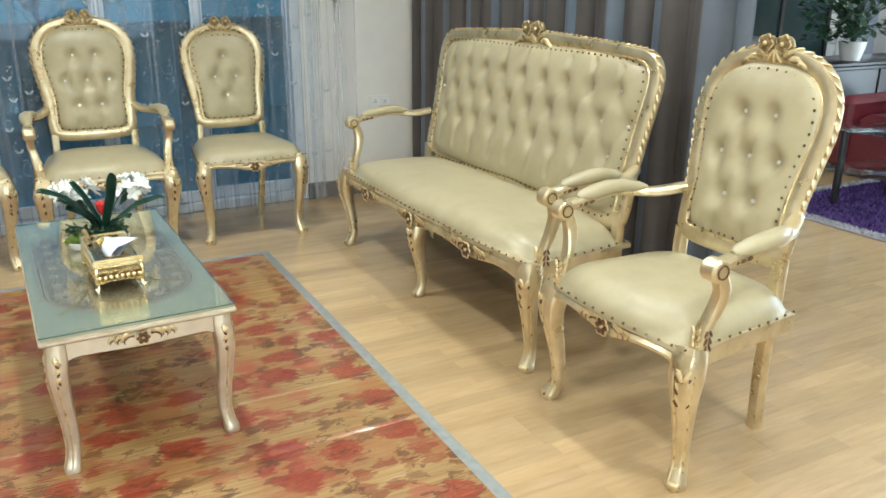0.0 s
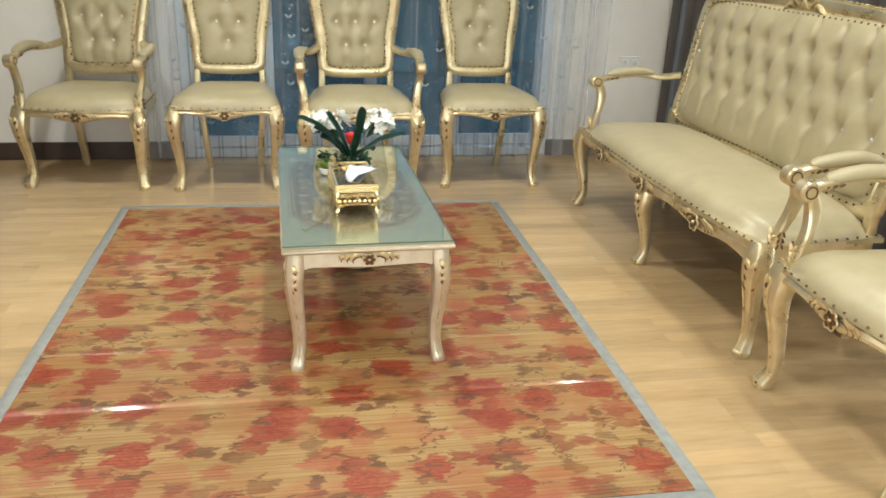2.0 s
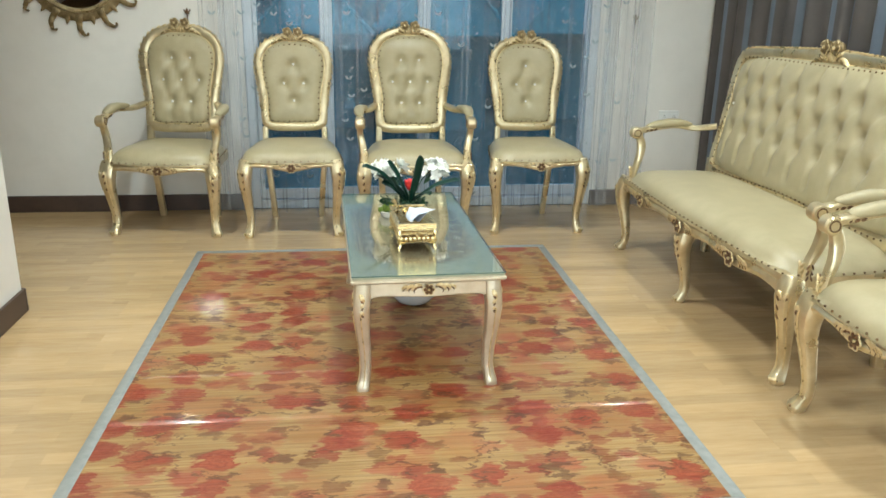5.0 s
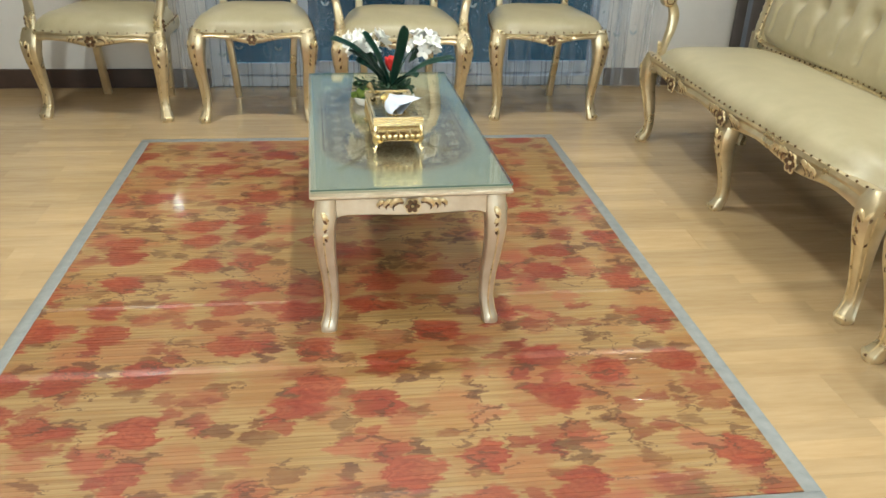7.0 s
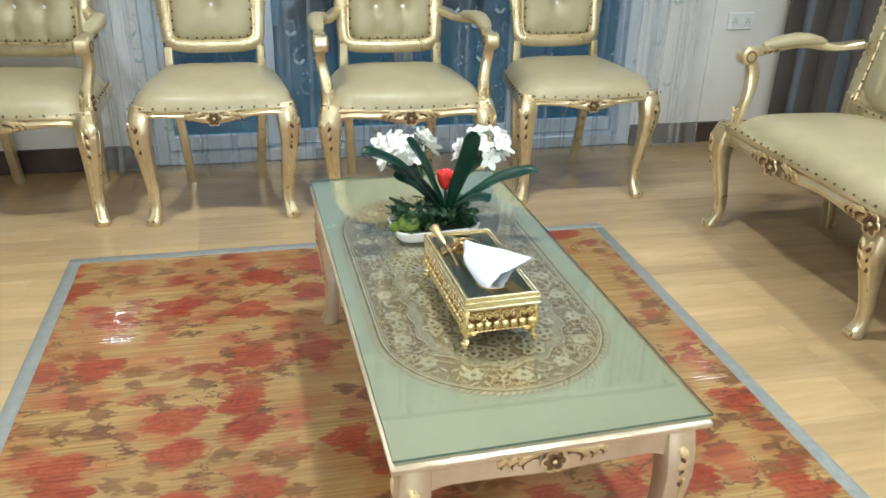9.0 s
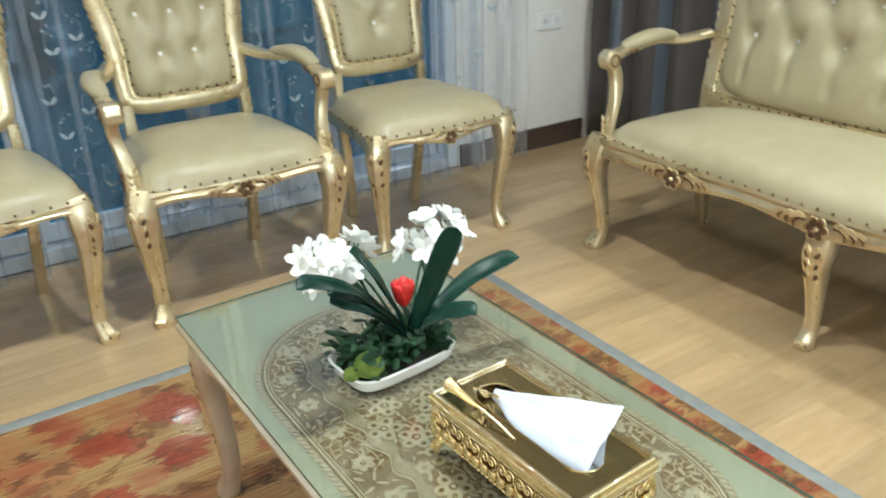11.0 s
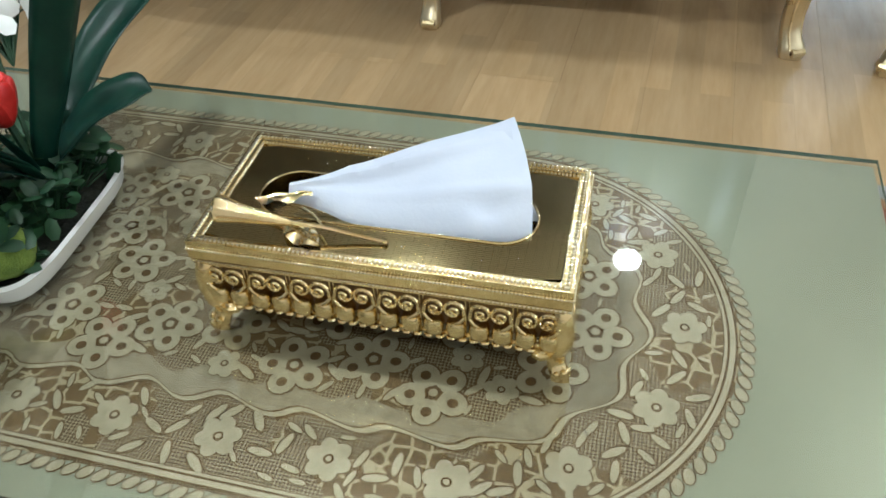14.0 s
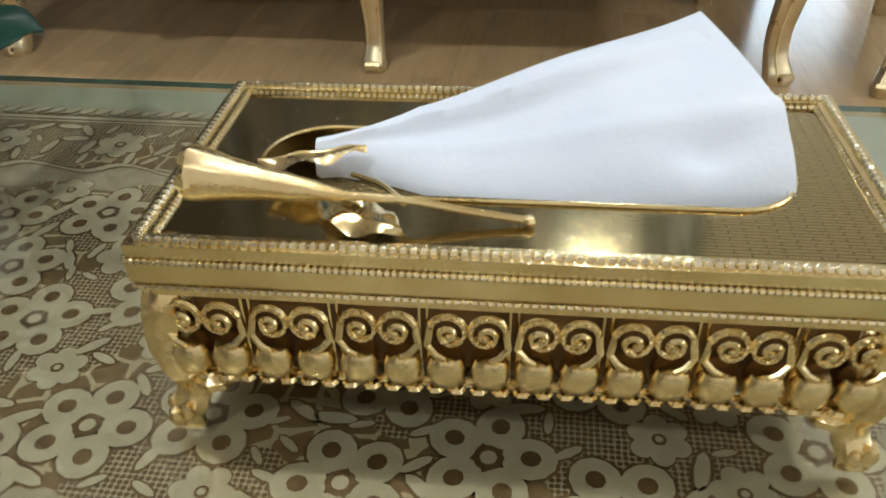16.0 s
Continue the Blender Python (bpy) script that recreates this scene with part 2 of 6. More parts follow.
def rug_print():
    """Printed slats: tan ground, red roses, brown leaves, twigs, all drawn out a little along the slats."""
    m, t, p = mat("floral_printed_slat")
    # each slat's print slips a little along the slat
    sp = t.nodes.new("ShaderNodeSeparateXYZ")
    t.links.new(pos(t, 1.0, 1.0, 1.0, True), sp.inputs[0])
    slip = nd(t, "ShaderNodeTexWhiteNoise")
    slip.noise_dimensions = "1D"
    t.links.new(op(t, "FLOOR", op(t, "MULTIPLY", sp.outputs[1], 140.0)), slip.inputs["W"])
    cx = t.nodes.new("ShaderNodeCombineXYZ")
    t.links.new(op(t, "MULTIPLY_ADD", op(t, "SUBTRACT", slip.outputs[0], 0.5), 0.020, op(t, "MULTIPLY", sp.outputs[0], 0.85)), cx.inputs[0])
    t.links.new(sp.outputs[1], cx.inputs[1])
    v = cx.outputs[0]
    w = nd(t, "ShaderNodeTexNoise", Scale=19.0, Detail=5.0)
    t.links.new(v, w.inputs["Vector"])
    sc = t.nodes.new("ShaderNodeVectorMath")
    sc.operation = "MULTIPLY_ADD"
    t.links.new(w.outputs["Color"], sc.inputs[0])
    sc.inputs[1].default_value = (0.13, 0.085, 0.0)
    t.links.new(v, sc.inputs[2])
    wv = sc.outputs[0]

    def cells(scale, off, size, keep, soft=0.05):
        mp = t.nodes.new("ShaderNodeMapping")
        mp.inputs["Location"].default_value = off
        t.links.new(wv, mp.inputs[0])
        vo = nd(t, "ShaderNodeTexVoronoi", Scale=scale, Randomness=0.85)
        vo.voronoi_dimensions = "2D"
        t.links.new(mp.outputs[0], vo.inputs["Vector"])
        sep = t.nodes.new("ShaderNodeSeparateColor")
        t.links.new(vo.outputs["Color"], sep.inputs[0])
        near = nd(t, "ShaderNodeMapRange")
        near.inputs["From Min"].default_value, near.inputs["From Max"].default_value = size + soft, size
        t.links.new(vo.outputs["Distance"], near.inputs["Value"])
        return op(t, "MULTIPLY", near.outputs[0], op(t, "GREATER_THAN", sep.outputs[0], keep)), vo.outputs["Distance"], sep.outputs[1], sep.outputs[2]

    streak = noise_of(t, pos(t, 2.0, 90.0, 1.0, True), 1.0, 4.0, 0.7)
    patch = noise_of(t, v, 3.0, 3.0)
    ground = ramp(t, patch, [(0.3, (0.34, 0.18, 0.055)), (0.5, (0.43, 0.245, 0.085)), (0.72, (0.48, 0.30, 0.12))])
    ground = mixc(t, 0.45, ground, ramp(t, streak, [(0.35, (0.23, 0.12, 0.045)), (0.62, (0.50, 0.37, 0.19))]))
    fade = ramp(t, noise_of(t, v, 7.0, 4.0), [(0.3, (0.45, 0.45, 0.45)), (0.6, (1.0, 1.0, 1.0))])
    k, dd, g1, g2 = cells(7.0, (3.1, 1.7, 0), 0.34, 0.35, 0.25)
    col = mixc(t, op(t, "MULTIPLY", k, op(t, "MULTIPLY", fade, 0.62)), ground, ramp(t, g1, [(0.2, (0.38, 0.115, 0.05)), (0.8, (0.36, 0.16, 0.055))]))
    k, dd, g1, g2 = cells(15.0, (0.4, 5.3, 0), 0.36, 0.50, 0.10)
    col = mixc(t, op(t, "MULTIPLY", k, op(t, "MULTIPLY", fade, 0.85)), col, ramp(t, g2, [(0.15, (0.11, 0.036, 0.014)), (0.5, (0.19, 0.068, 0.022)), (0.8, (0.25, 0.036, 0.022))]))
    k, dd, g1, g2 = cells(10.0, (2.4, 7.3, 0), 0.33, 0.62, 0.12)
    col = mixc(t, op(t, "MULTIPLY", k, op(t, "MULTIPLY", fade, 0.7)), col, ramp(t, g2, [(0.2, (0.40, 0.10, 0.06)), (0.7, (0.28, 0.05, 0.03))]))
    k, dd, g1, g2 = cells(5.8, (1.2, 0.3, 0), 0.30, 0.46, 0.06)
    ring = op(t, "SINE", op(t, "MULTIPLY_ADD", dd, 50.0, op(t, "MULTIPLY", patch, 14.0)))
    rose = mixc(t, op(t, "MULTIPLY_ADD", ring, 0.5, 0.5), (0.27, 0.036, 0.018), (0.38, 0.082, 0.042))
    rose = mixc(t, op(t, "MULTIPLY", g1, 0.5), rose, (0.24, 0.03, 0.02))
    col = mixc(t, op(t, "MULTIPLY", k, op(t, "MULTIPLY_ADD", fade, 0.35, 0.55)), col, rose)
    line = op(t, "ABSOLUTE", op(t, "SUBTRACT", noise_of(t, wv, 8.0, 1.5), 0.5))
    twig = op(t, "MULTIPLY", op(t, "LESS_THAN", line, 0.014), op(t, "GREATER_THAN", noise_of(t, v, 4.5, 1.0), 0.52))
    col = mixc(t, op(t, "MULTIPLY", twig, 0.7), col, (0.11, 0.040, 0.016))
    oi = t.nodes.new("ShaderNodeObjectInfo")
    hsv = nd(t, "ShaderNodeHueSaturation")
    hsv.inputs["Saturation"].default_value = 1.06
    t.links.new(op(t, "MULTIPLY_ADD", oi.outputs["Random"], 0.14, 0.70), hsv.inputs["Value"])
    t.links.new(col, hsv.inputs["Color"])
    t.links.new(hsv.outputs[0], p.inputs["Base Color"])
    p.inputs["Roughness"].default_value = 0.45
    p.inputs["Coat Weight"].default_value = 0.5
    p.inputs["Coat Roughness"].default_value = 0.10
    bump(t, p, streak, 0.10, 0.001)
    return m


M_RUG = rug_print()


def see_through(name, tint, ior, rough, gloss=(1, 1, 1)):
    m = bpy.data.materials.new(name)
    m.use_nodes = True
    t = m.node_tree
    t.nodes.remove(t.nodes["Principled BSDF"])
    tr = nd(t, "ShaderNodeBsdfTransparent", Color=(*tint, 1))
    gl = nd(t, "ShaderNodeBsdfGlossy", Color=(*gloss, 1), Roughness=rough)
    lw = nd(t, "ShaderNodeLayerWeight", Blend=0.5)
    f0 = ((ior - 1) / (ior + 1)) ** 2
    gain = op(t, "MULTIPLY_ADD", op(t, "POWER", lw.outputs["Facing"], 5.0), 1 - f0, f0)
    mx = t.nodes.new("ShaderNodeMixShader")
    t.links.new(gain, mx.inputs[0])
    t.links.new(tr.outputs[0], mx.inputs[1])
    t.links.new(gl.outputs[0], mx.inputs[2])
    t.links.new(mx.outputs[0], t.nodes["Material Output"].inputs["Surface"])
    return m


M_TABGLASS = see_through("clear_green_glass", (0.94, 0.96, 0.94), 1.62, 0.024)
M_GLASSEDGE = simple("green_glass_edge", (0.06, 0.11, 0.085), (0.10, 0.16, 0.12), 20.0, (0.05, 0.1), 0.0, 0.0)
M_WINGLASS = see_through("blue_tinted_window_glass", (0.22, 0.60, 0.71), 1.42, 0.02)
M_SHELFGLASS = see_through("pale_aqua_glass", (0.70, 0.86, 0.84), 1.6, 0.02)


def sheer_cloth(name, keep, c1, c2):
    m = bpy.data.materials.new(name)
    m.use_nodes = True
    t = m.node_tree
    t.nodes.remove(t.nodes["Principled BSDF"])
    tr = nd(t, "ShaderNodeBsdfTransparent", Color=(0.97, 0.98, 1.0, 1))
    df = nd(t, "ShaderNodeBsdfDiffuse")
    tl = nd(t, "ShaderNodeBsdfTranslucent")
    v = pos(t, world_space=True)
    col = ramp(t, noise_of(t, v, 5.0), [(0.3, c1), (0.7, c2)])
    t.links.new(col, df.inputs[0])
    t.links.new(col, tl.inputs[0])
    m1, m2 = t.nodes.new("ShaderNodeMixShader"), t.nodes.new("ShaderNodeMixShader")
    m1.inputs[0].default_value = 0.35
    t.links.new(df.outputs[0], m1.inputs[1])
    t.links.new(tl.outputs[0], m1.inputs[2])
    weave = noise_of(t, pos(t, 260.0, 260.0, 12.0, True), 1.0, 2.0)
    t.links.new(op(t, "MULTIPLY_ADD", weave, 0.25, keep), m2.inputs[0])
    t.links.new(tr.outputs[0], m2.inputs[1])
    t.links.new(m1.outputs[0], m2.inputs[2])
    t.links.new(m2.outputs[0], t.nodes["Material Output"].inputs["Surface"])
    return m


M_SHEER = sheer_cloth("sheer_voile", 0.03, (0.66, 0.72, 0.76), (0.76, 0.80, 0.82))
M_SHEER2 = sheer_cloth("cream_lined_voile", 0.10, (0.80, 0.80, 0.77), (0.88, 0.87, 0.84))
M_STITCH = simple("cream_embroidery", (0.24, 0.30, 0.34), (0.34, 0.40, 0.43), 20.0, (0.5, 0.6), 0.0, 0.0)


def mirror_mat():
    m, t, p = mat("mirror_silver")
    p.inputs["Base Color"].default_value = (0.80, 0.80, 0.80, 1)
    p.inputs["Metallic"].default_value = 1.0
    p.inputs["Roughness"].default_value = 0.02
    return m


M_MIRROR = mirror_mat()


def engraved_plate():
    """Gold sheet with fine broken lines across it."""
    m, t, p = mat("line_engraved_gold_sheet")
    br = nd(t, "ShaderNodeTexBrick", Scale=1.0)
    br.inputs["Mortar Size"].default_value = 0.12
    br.inputs["Brick Width"].default_value, br.inputs["Row Height"].default_value = 6.0, 1.0
    mp = t.nodes.new("ShaderNodeMapping")
    mp.inputs["Rotation"].default_value = (0, 0, radians(90))
    mp.inputs["Scale"].default_value = (480.0, 480.0, 1.0)
    t.links.new(t.nodes.new("ShaderNodeTexCoord").outputs["Object"], mp.inputs[0])
    t.links.new(mp.outputs[0], br.inputs["Vector"])
    t.links.new(mixc(t, br.outputs["Fac"], (0.55, 0.45, 0.23), (0.22, 0.165, 0.075)), p.inputs["Base Color"])
    p.inputs["Metallic"].default_value = 1.0
    p.inputs["Roughness"].default_value = 0.12
    bump(t, p, br.outputs["Fac"], 0.6, 0.001)
    return m


M_PLATE = engraved_plate()


def lace_ground():
    m, t, p = mat("taupe_lace_net")
    v = pos(t)
    vo = nd(t, "ShaderNodeTexVoronoi", Scale=330.0, Randomness=0.15)
    t.links.new(v, vo.inputs["Vector"])
    cell = nd(t, "ShaderNodeTexVoronoi", Scale=58.0, Randomness=0.6)
    cell.feature = "DISTANCE_TO_EDGE"
    t.links.new(v, cell.inputs["Vector"])
    big = noise_of(t, v, 7.0, 2.0)
    net = mixc(t, op(t, "GREATER_THAN", vo.outputs["Distance"], 0.42), (0.12, 0.072, 0.03), (0.36, 0.295, 0.185))
    scale_ = mixc(t, op(t, "LESS_THAN", cell.outputs["Distance"], 0.07), (0.18, 0.115, 0.05), (0.42, 0.345, 0.21))
    t.links.new(mixc(t, op(t, "GREATER_THAN", big, 0.50), net, scale_), p.inputs["Base Color"])
    p.inputs["Roughness"].default_value = 0.35
    p.inputs["Metallic"].default_value = 0.3
    bump(t, p, cell.outputs["Distance"], 0.4, 0.002)
    return m


M_LACE = lace_ground()
M_LACEP = simple("pale_gold_lace_petal", (0.39, 0.335, 0.22), (0.49, 0.425, 0.295), 60.0, (0.24, 0.38), 0.35, 0.4, 700.0, 0.0, 0.0005)
M_LACEB = simple("pale_lace_net", (0.24, 0.195, 0.12), (0.34, 0.285, 0.19), 90.0, (0.35, 0.5), 0.15, 0.5, 600.0, 0.0, 0.0006)
# brown of holes and bands; also the shadow painted round petals, leaves and cord
M_LACED = simple("brown_lace_and_shadow", (0.12, 0.07, 0.03), (0.20, 0.125, 0.055), 60.0, (0.3, 0.45), 0.55, 0.2, 500.0)


def shag(name, c1, c2):
    return simple(name, c1, c2, 18.0, (0.85, 0.95), 0.0, 0.9, 120.0, 0.0, 0.02)


M_PURPLE = shag("purple_shag", (0.05, 0.018, 0.13), (0.10, 0.04, 0.22))
M_FRINGE = shag("white_shag_fringe", (0.55, 0.53, 0.58), (0.72, 0.70, 0.74))


# ---------- mesh tools ----------
class Geo:
    """Vertices and faces gathered for one mesh."""

    def __init__(self):
        self.v, self.f, self.k = [], [], []

    def add(self, verts, faces, slot=0):
        b = len(self.v)
        self.v += [tuple(p) for p in verts]
        self.f += [tuple(b + i for i in f) for f in faces]
        self.k += [slot] * len(faces)
        return self

    def box(self, c, s, m=None, bevel=0.0, slot=0):
        x, y, z = (a / 2 for a in s)
        if bevel <= 0:
            vs = [(sx * x, sy * y, sz * z) for sz in (-1, 1) for sy in (-1, 1) for sx in (-1, 1)]
            fs = [(0, 2, 3, 1), (4, 5, 7, 6), (0, 1, 5, 4), (2, 6, 7, 3), (0, 4, 6, 2), (1, 3, 7, 5)]
        else:
            e = min(bevel, x * 0.95, y * 0.95, z * 0.95)
            rings = [(x - e, y - e, -z), (x, y, -z + e), (x, y, z - e), (x - e, y - e, z)]
            vs, fs = [], []
            for a, b, h in rings:
                k = e * 0.6
                vs += [(-a + k, -b, h), (a - k, -b, h), (a, -b + k, h), (a, b - k, h), (a - k, b, h), (-a + k, b, h), (-a, b - k, h), (-a, -b + k, h)]
            for r in range(3):
                for i in range(8):
                    fs.append((r * 8 + i, r * 8 + (i + 1) % 8, r * 8 + 8 + (i + 1) % 8, r * 8 + 8 + i))
            fs += [tuple(range(7, -1, -1)), tuple(range(24, 32))]
        vs = [Vector(p) + Vector(c) for p in vs]
        if m is not None:
            vs = [m @ p for p in vs]
        return self.add(vs, fs, slot)

    def grid(self, n, k, fn, wrap=False, slot=0):
        """fn(i/n, j/k) gives a point."""
        cols = n if wrap else n + 1
        vs = [fn(i / n, j / k) for j in range(k + 1) for i in range(cols)]
        fs = []
        for j in range(k):
            for i in range(n):
                a, b = j * cols + i, j * cols + (i + 1) % cols
                fs.append((a, b, b + cols, a + cols))
        return self.add(vs, fs, slot)

    def loft(self, pts, rads, side=(1, 0, 0), seg=8, power=2.0, closed=False, slot=0):
        """A limb along pts; rads: (half width along side, half depth) a point."""
        pts = [Vector(p) for p in pts]
        n, vs, fs = len(pts), [], []
        for i, p in enumerate(pts):
            a = pts[(i - 1) % n] if closed or i else p
            b = pts[(i + 1) % n] if closed or i < n - 1 else p
            tng = (b - a).normalized()
            s = Vector(side) - tng * tng.dot(Vector(side))
            if s.length < 1e-4:
                s = tng.orthogonal()
            s.normalize()
            u = tng.cross(s)
            rw, rd = rads[i] if isinstance(rads, list) else rads
            for q in range(seg):
                ang = 2 * math.pi * (q + 0.5) / seg
                c, d = math.cos(ang), math.sin(ang)
                c = math.copysign(abs(c) ** (2 / power), c)
                d = math.copysign(abs(d) ** (2 / power), d)
                vs.append(p + s * (c * rw) + u * (d * rd))
        last = n if closed else n - 1
        for i in range(last):
            for q in range(seg):
                j = (i + 1) % n
                fs.append((i * seg + q, i * seg + (q + 1) % seg, j * seg + (q + 1) % seg, j * seg + q))
        if not closed:
            fs += [tuple(range(seg - 1, -1, -1)), tuple((n - 1) * seg + q for q in range(seg))]
        return self.add(vs, fs, slot)

    def blob(self, c, r, m=None, nu=8, nv=5, slot=0):
        """An ellipsoid."""
        vs, fs = [], []
        for j in range(1, nv):
            th = math.pi * j / nv
            for i in range(nu):
                ph = 2 * math.pi * i / nu
                vs.append((r[0] * math.sin(th) * math.cos(ph), r[1] * math.sin(th) * math.sin(ph), r[2] * math.cos(th)))
        vs += [(0, 0, r[2]), (0, 0, -r[2])]
        top, bot = len(vs) - 2, len(vs) - 1
        for j in range(nv - 2):
            for i in range(nu):
                fs.append((j * nu + i, (j + 1) * nu + i, (j + 1) * nu + (i + 1) % nu, j * nu + (i + 1) % nu))
        for i in range(nu):
            fs.append((top, i, (i + 1) % nu))
            fs.append((bot, (nv - 2) * nu + (i + 1) % nu, (nv - 2) * nu + i))
        vs = [(m @ Vector(p) if m is not None else Vector(p)) + Vector(c) for p in vs]
        return self.add(vs, fs, slot)

    def tube(self, pts, r, seg=6, slot=0, side=(1, 0, 0), closed=False):
        return self.loft(pts, [(a, a) for a in r] if isinstance(r, list) else (r, r), side, seg, 2.0, closed, slot)

    def turn(self, profile, c=(0, 0, 0), n=24, slot=0, m=None):
        """A turned form: profile of (radius, height)."""
        vs = [Vector((r * math.cos(2 * math.pi * i / n), r * math.sin(2 * math.pi * i / n), z)) for r, z in profile for i in range(n)]
        vs = [(m @ p if m is not None else p) + Vector(c) for p in vs]
        fs = [(j * n + i, j * n + (i + 1) % n, (j + 1) * n + (i + 1) % n, (j + 1) * n + i) for j in range(len(profile) - 1) for i in range(n)]
        return self.add(vs, fs, slot)


def data(name, g, materials, sharp=38):
    me = bpy.data.meshes.new(name)
    me.from_pydata(g.v, [], g.f)
    for m in materials if isinstance(materials, (list, tuple)) else [materials]:
        me.materials.append(m)
    me.polygons.foreach_set("material_index", g.k)
    me.polygons.foreach_set("use_smooth", [True] * len(g.f))
    me.set_sharp_from_angle(angle=radians(sharp))
    me.update()
    return me


def part(name, g, material, parent=None, label="", at=None, sharp=38):
    ob = new(name, data(name, g, material, sharp))
    if parent is not None:
        ob.parent = parent
    if at is not None:
        ob.matrix_basis = at
    return tagged(ob, label)


def thing(name, label, category, group="", at=None, kind=""):
    ob = new(name)
    ob.empty_display_size = 0.1
    if at is not None:
        ob.matrix_basis = at
    return tagged(ob, label, category, group, kind)


def spline(pts, n):
    """A smooth line through pts, n steps a span."""
    pts = [Vector(p) for p in pts]
    out = []
    for i in range(len(pts) - 1):
        a, b = pts[max(i - 1, 0)], pts[i]
        c, d = pts[i + 1], pts[min(i + 2, len(pts) - 1)]
        for k in range(n):
            s = k / n
            out.append(0.5 * ((2 * b) + (c - a) * s + (2 * a - 5 * b + 4 * c - d) * s * s + (3 * b - a - 3 * c + d) * s ** 3))
    out.append(pts[-1])
    return out


def arc_len(pts, step):
    """Points at even steps along a line."""
    out, left = [], 0.0
    for a, b in zip(pts, pts[1:]):
        a, b = Vector(a), Vector(b)
        n = (b - a).length
        while left < n:
            out.append(a + (b - a) * (left / n))
            left += step
        left -= n
    return out


# ---------- setting ----------
WALL_Y = 0.98
floor = tagged(part("floor", Geo().box((0.8, -3.0, -0.06), (12.4, 8.4, 0.10)), M_SEAM), "subfloor under beige wood laminate planks", "floor", kind="structure")


def wall(name, boxes, label="cream painted plaster wall"):
    g = Geo()
    for c, s in boxes:
        g.box(c, s)
    return tagged(part(name, g, M_WALL), label, "wall", kind="structure")


WX0, WX1, WTOP = -1.80, 0.56, 2.25      # window opening
wall("wall_north", [((-3.35, WALL_Y + 0.08, 1.35), (3.1, 0.16, 2.7)), (((1.36 + WX1) / 2 + 2.25, WALL_Y + 0.08, 1.35), (1.36 - WX1 + 4.5, 0.16, 2.7)),
                    (((WX0 + WX1) / 2, WALL_Y + 0.08, (WTOP + 2.7) / 2), (WX1 - WX0, 0.16, 2.7 - WTOP))])
wall("wall_east_partition", [((1.50, -0.361, 1.35), (0.12, 2.677, 2.7))])
wall("wall_west_return", [((-2.70, -4.0, 1.35), (0.16, 6.3, 2.7))])
wall("wall_west", [((-4.98, -3.1, 1.35), (0.16, 8.0, 2.7))])
# the opening in the south wall is for the added, unseen window
wall("wall_south", [((-3.6, -7.22, 1.35), (3.0, 0.16, 2.7)), ((3.7, -7.22, 1.35), (5.6, 0.16, 2.7)), ((-0.6, -7.22, 0.275), (3.0, 0.16, 0.55)), ((-0.6, -7.22, 2.525), (3.0, 0.16, 0.35))])
wall("wall_east", [((6.28, 0.15, 1.35), (0.16, 1.5, 2.7)), ((6.28, -5.45, 1.35), (0.16, 3.7, 2.7)), ((6.28, -2.1, 0.15), (0.16, 3.0, 0.3)), ((6.28, -2.1, 2.52), (0.16, 3.0, 0.36))])
tagged(part("ceiling", Geo().box((0.7, -3.1, CEIL + 0.06), (11.9, 8.5, 0.12)), M_CEIL), "flat white painted ceiling", "ceiling", kind="structure")


def skirting(name, boxes):
    g = Geo()
    for c, s in boxes:
        g.box(c, s, None, 0.004)
    tagged(part(name, g, M_BASEB), "dark brown wooden skirting board", "baseboard", kind="structure")


skirting("baseboard_north", [((-3.35, WALL_Y - 0.008, 0.055), (3.09, 0.014, 0.11)), ((0.95, WALL_Y - 0.008, 0.055), (0.77, 0.014, 0.11))])
skirting("baseboard_west_return", [((-2.612, -3.99, 0.055), (0.014, 6.28, 0.11)), ((-2.70, -0.842, 0.055), (0.19, 0.014, 0.11))])
skirting("baseboard_east_partition", [((1.432, -0.361, 0.055), (0.014, 2.66, 0.11))])


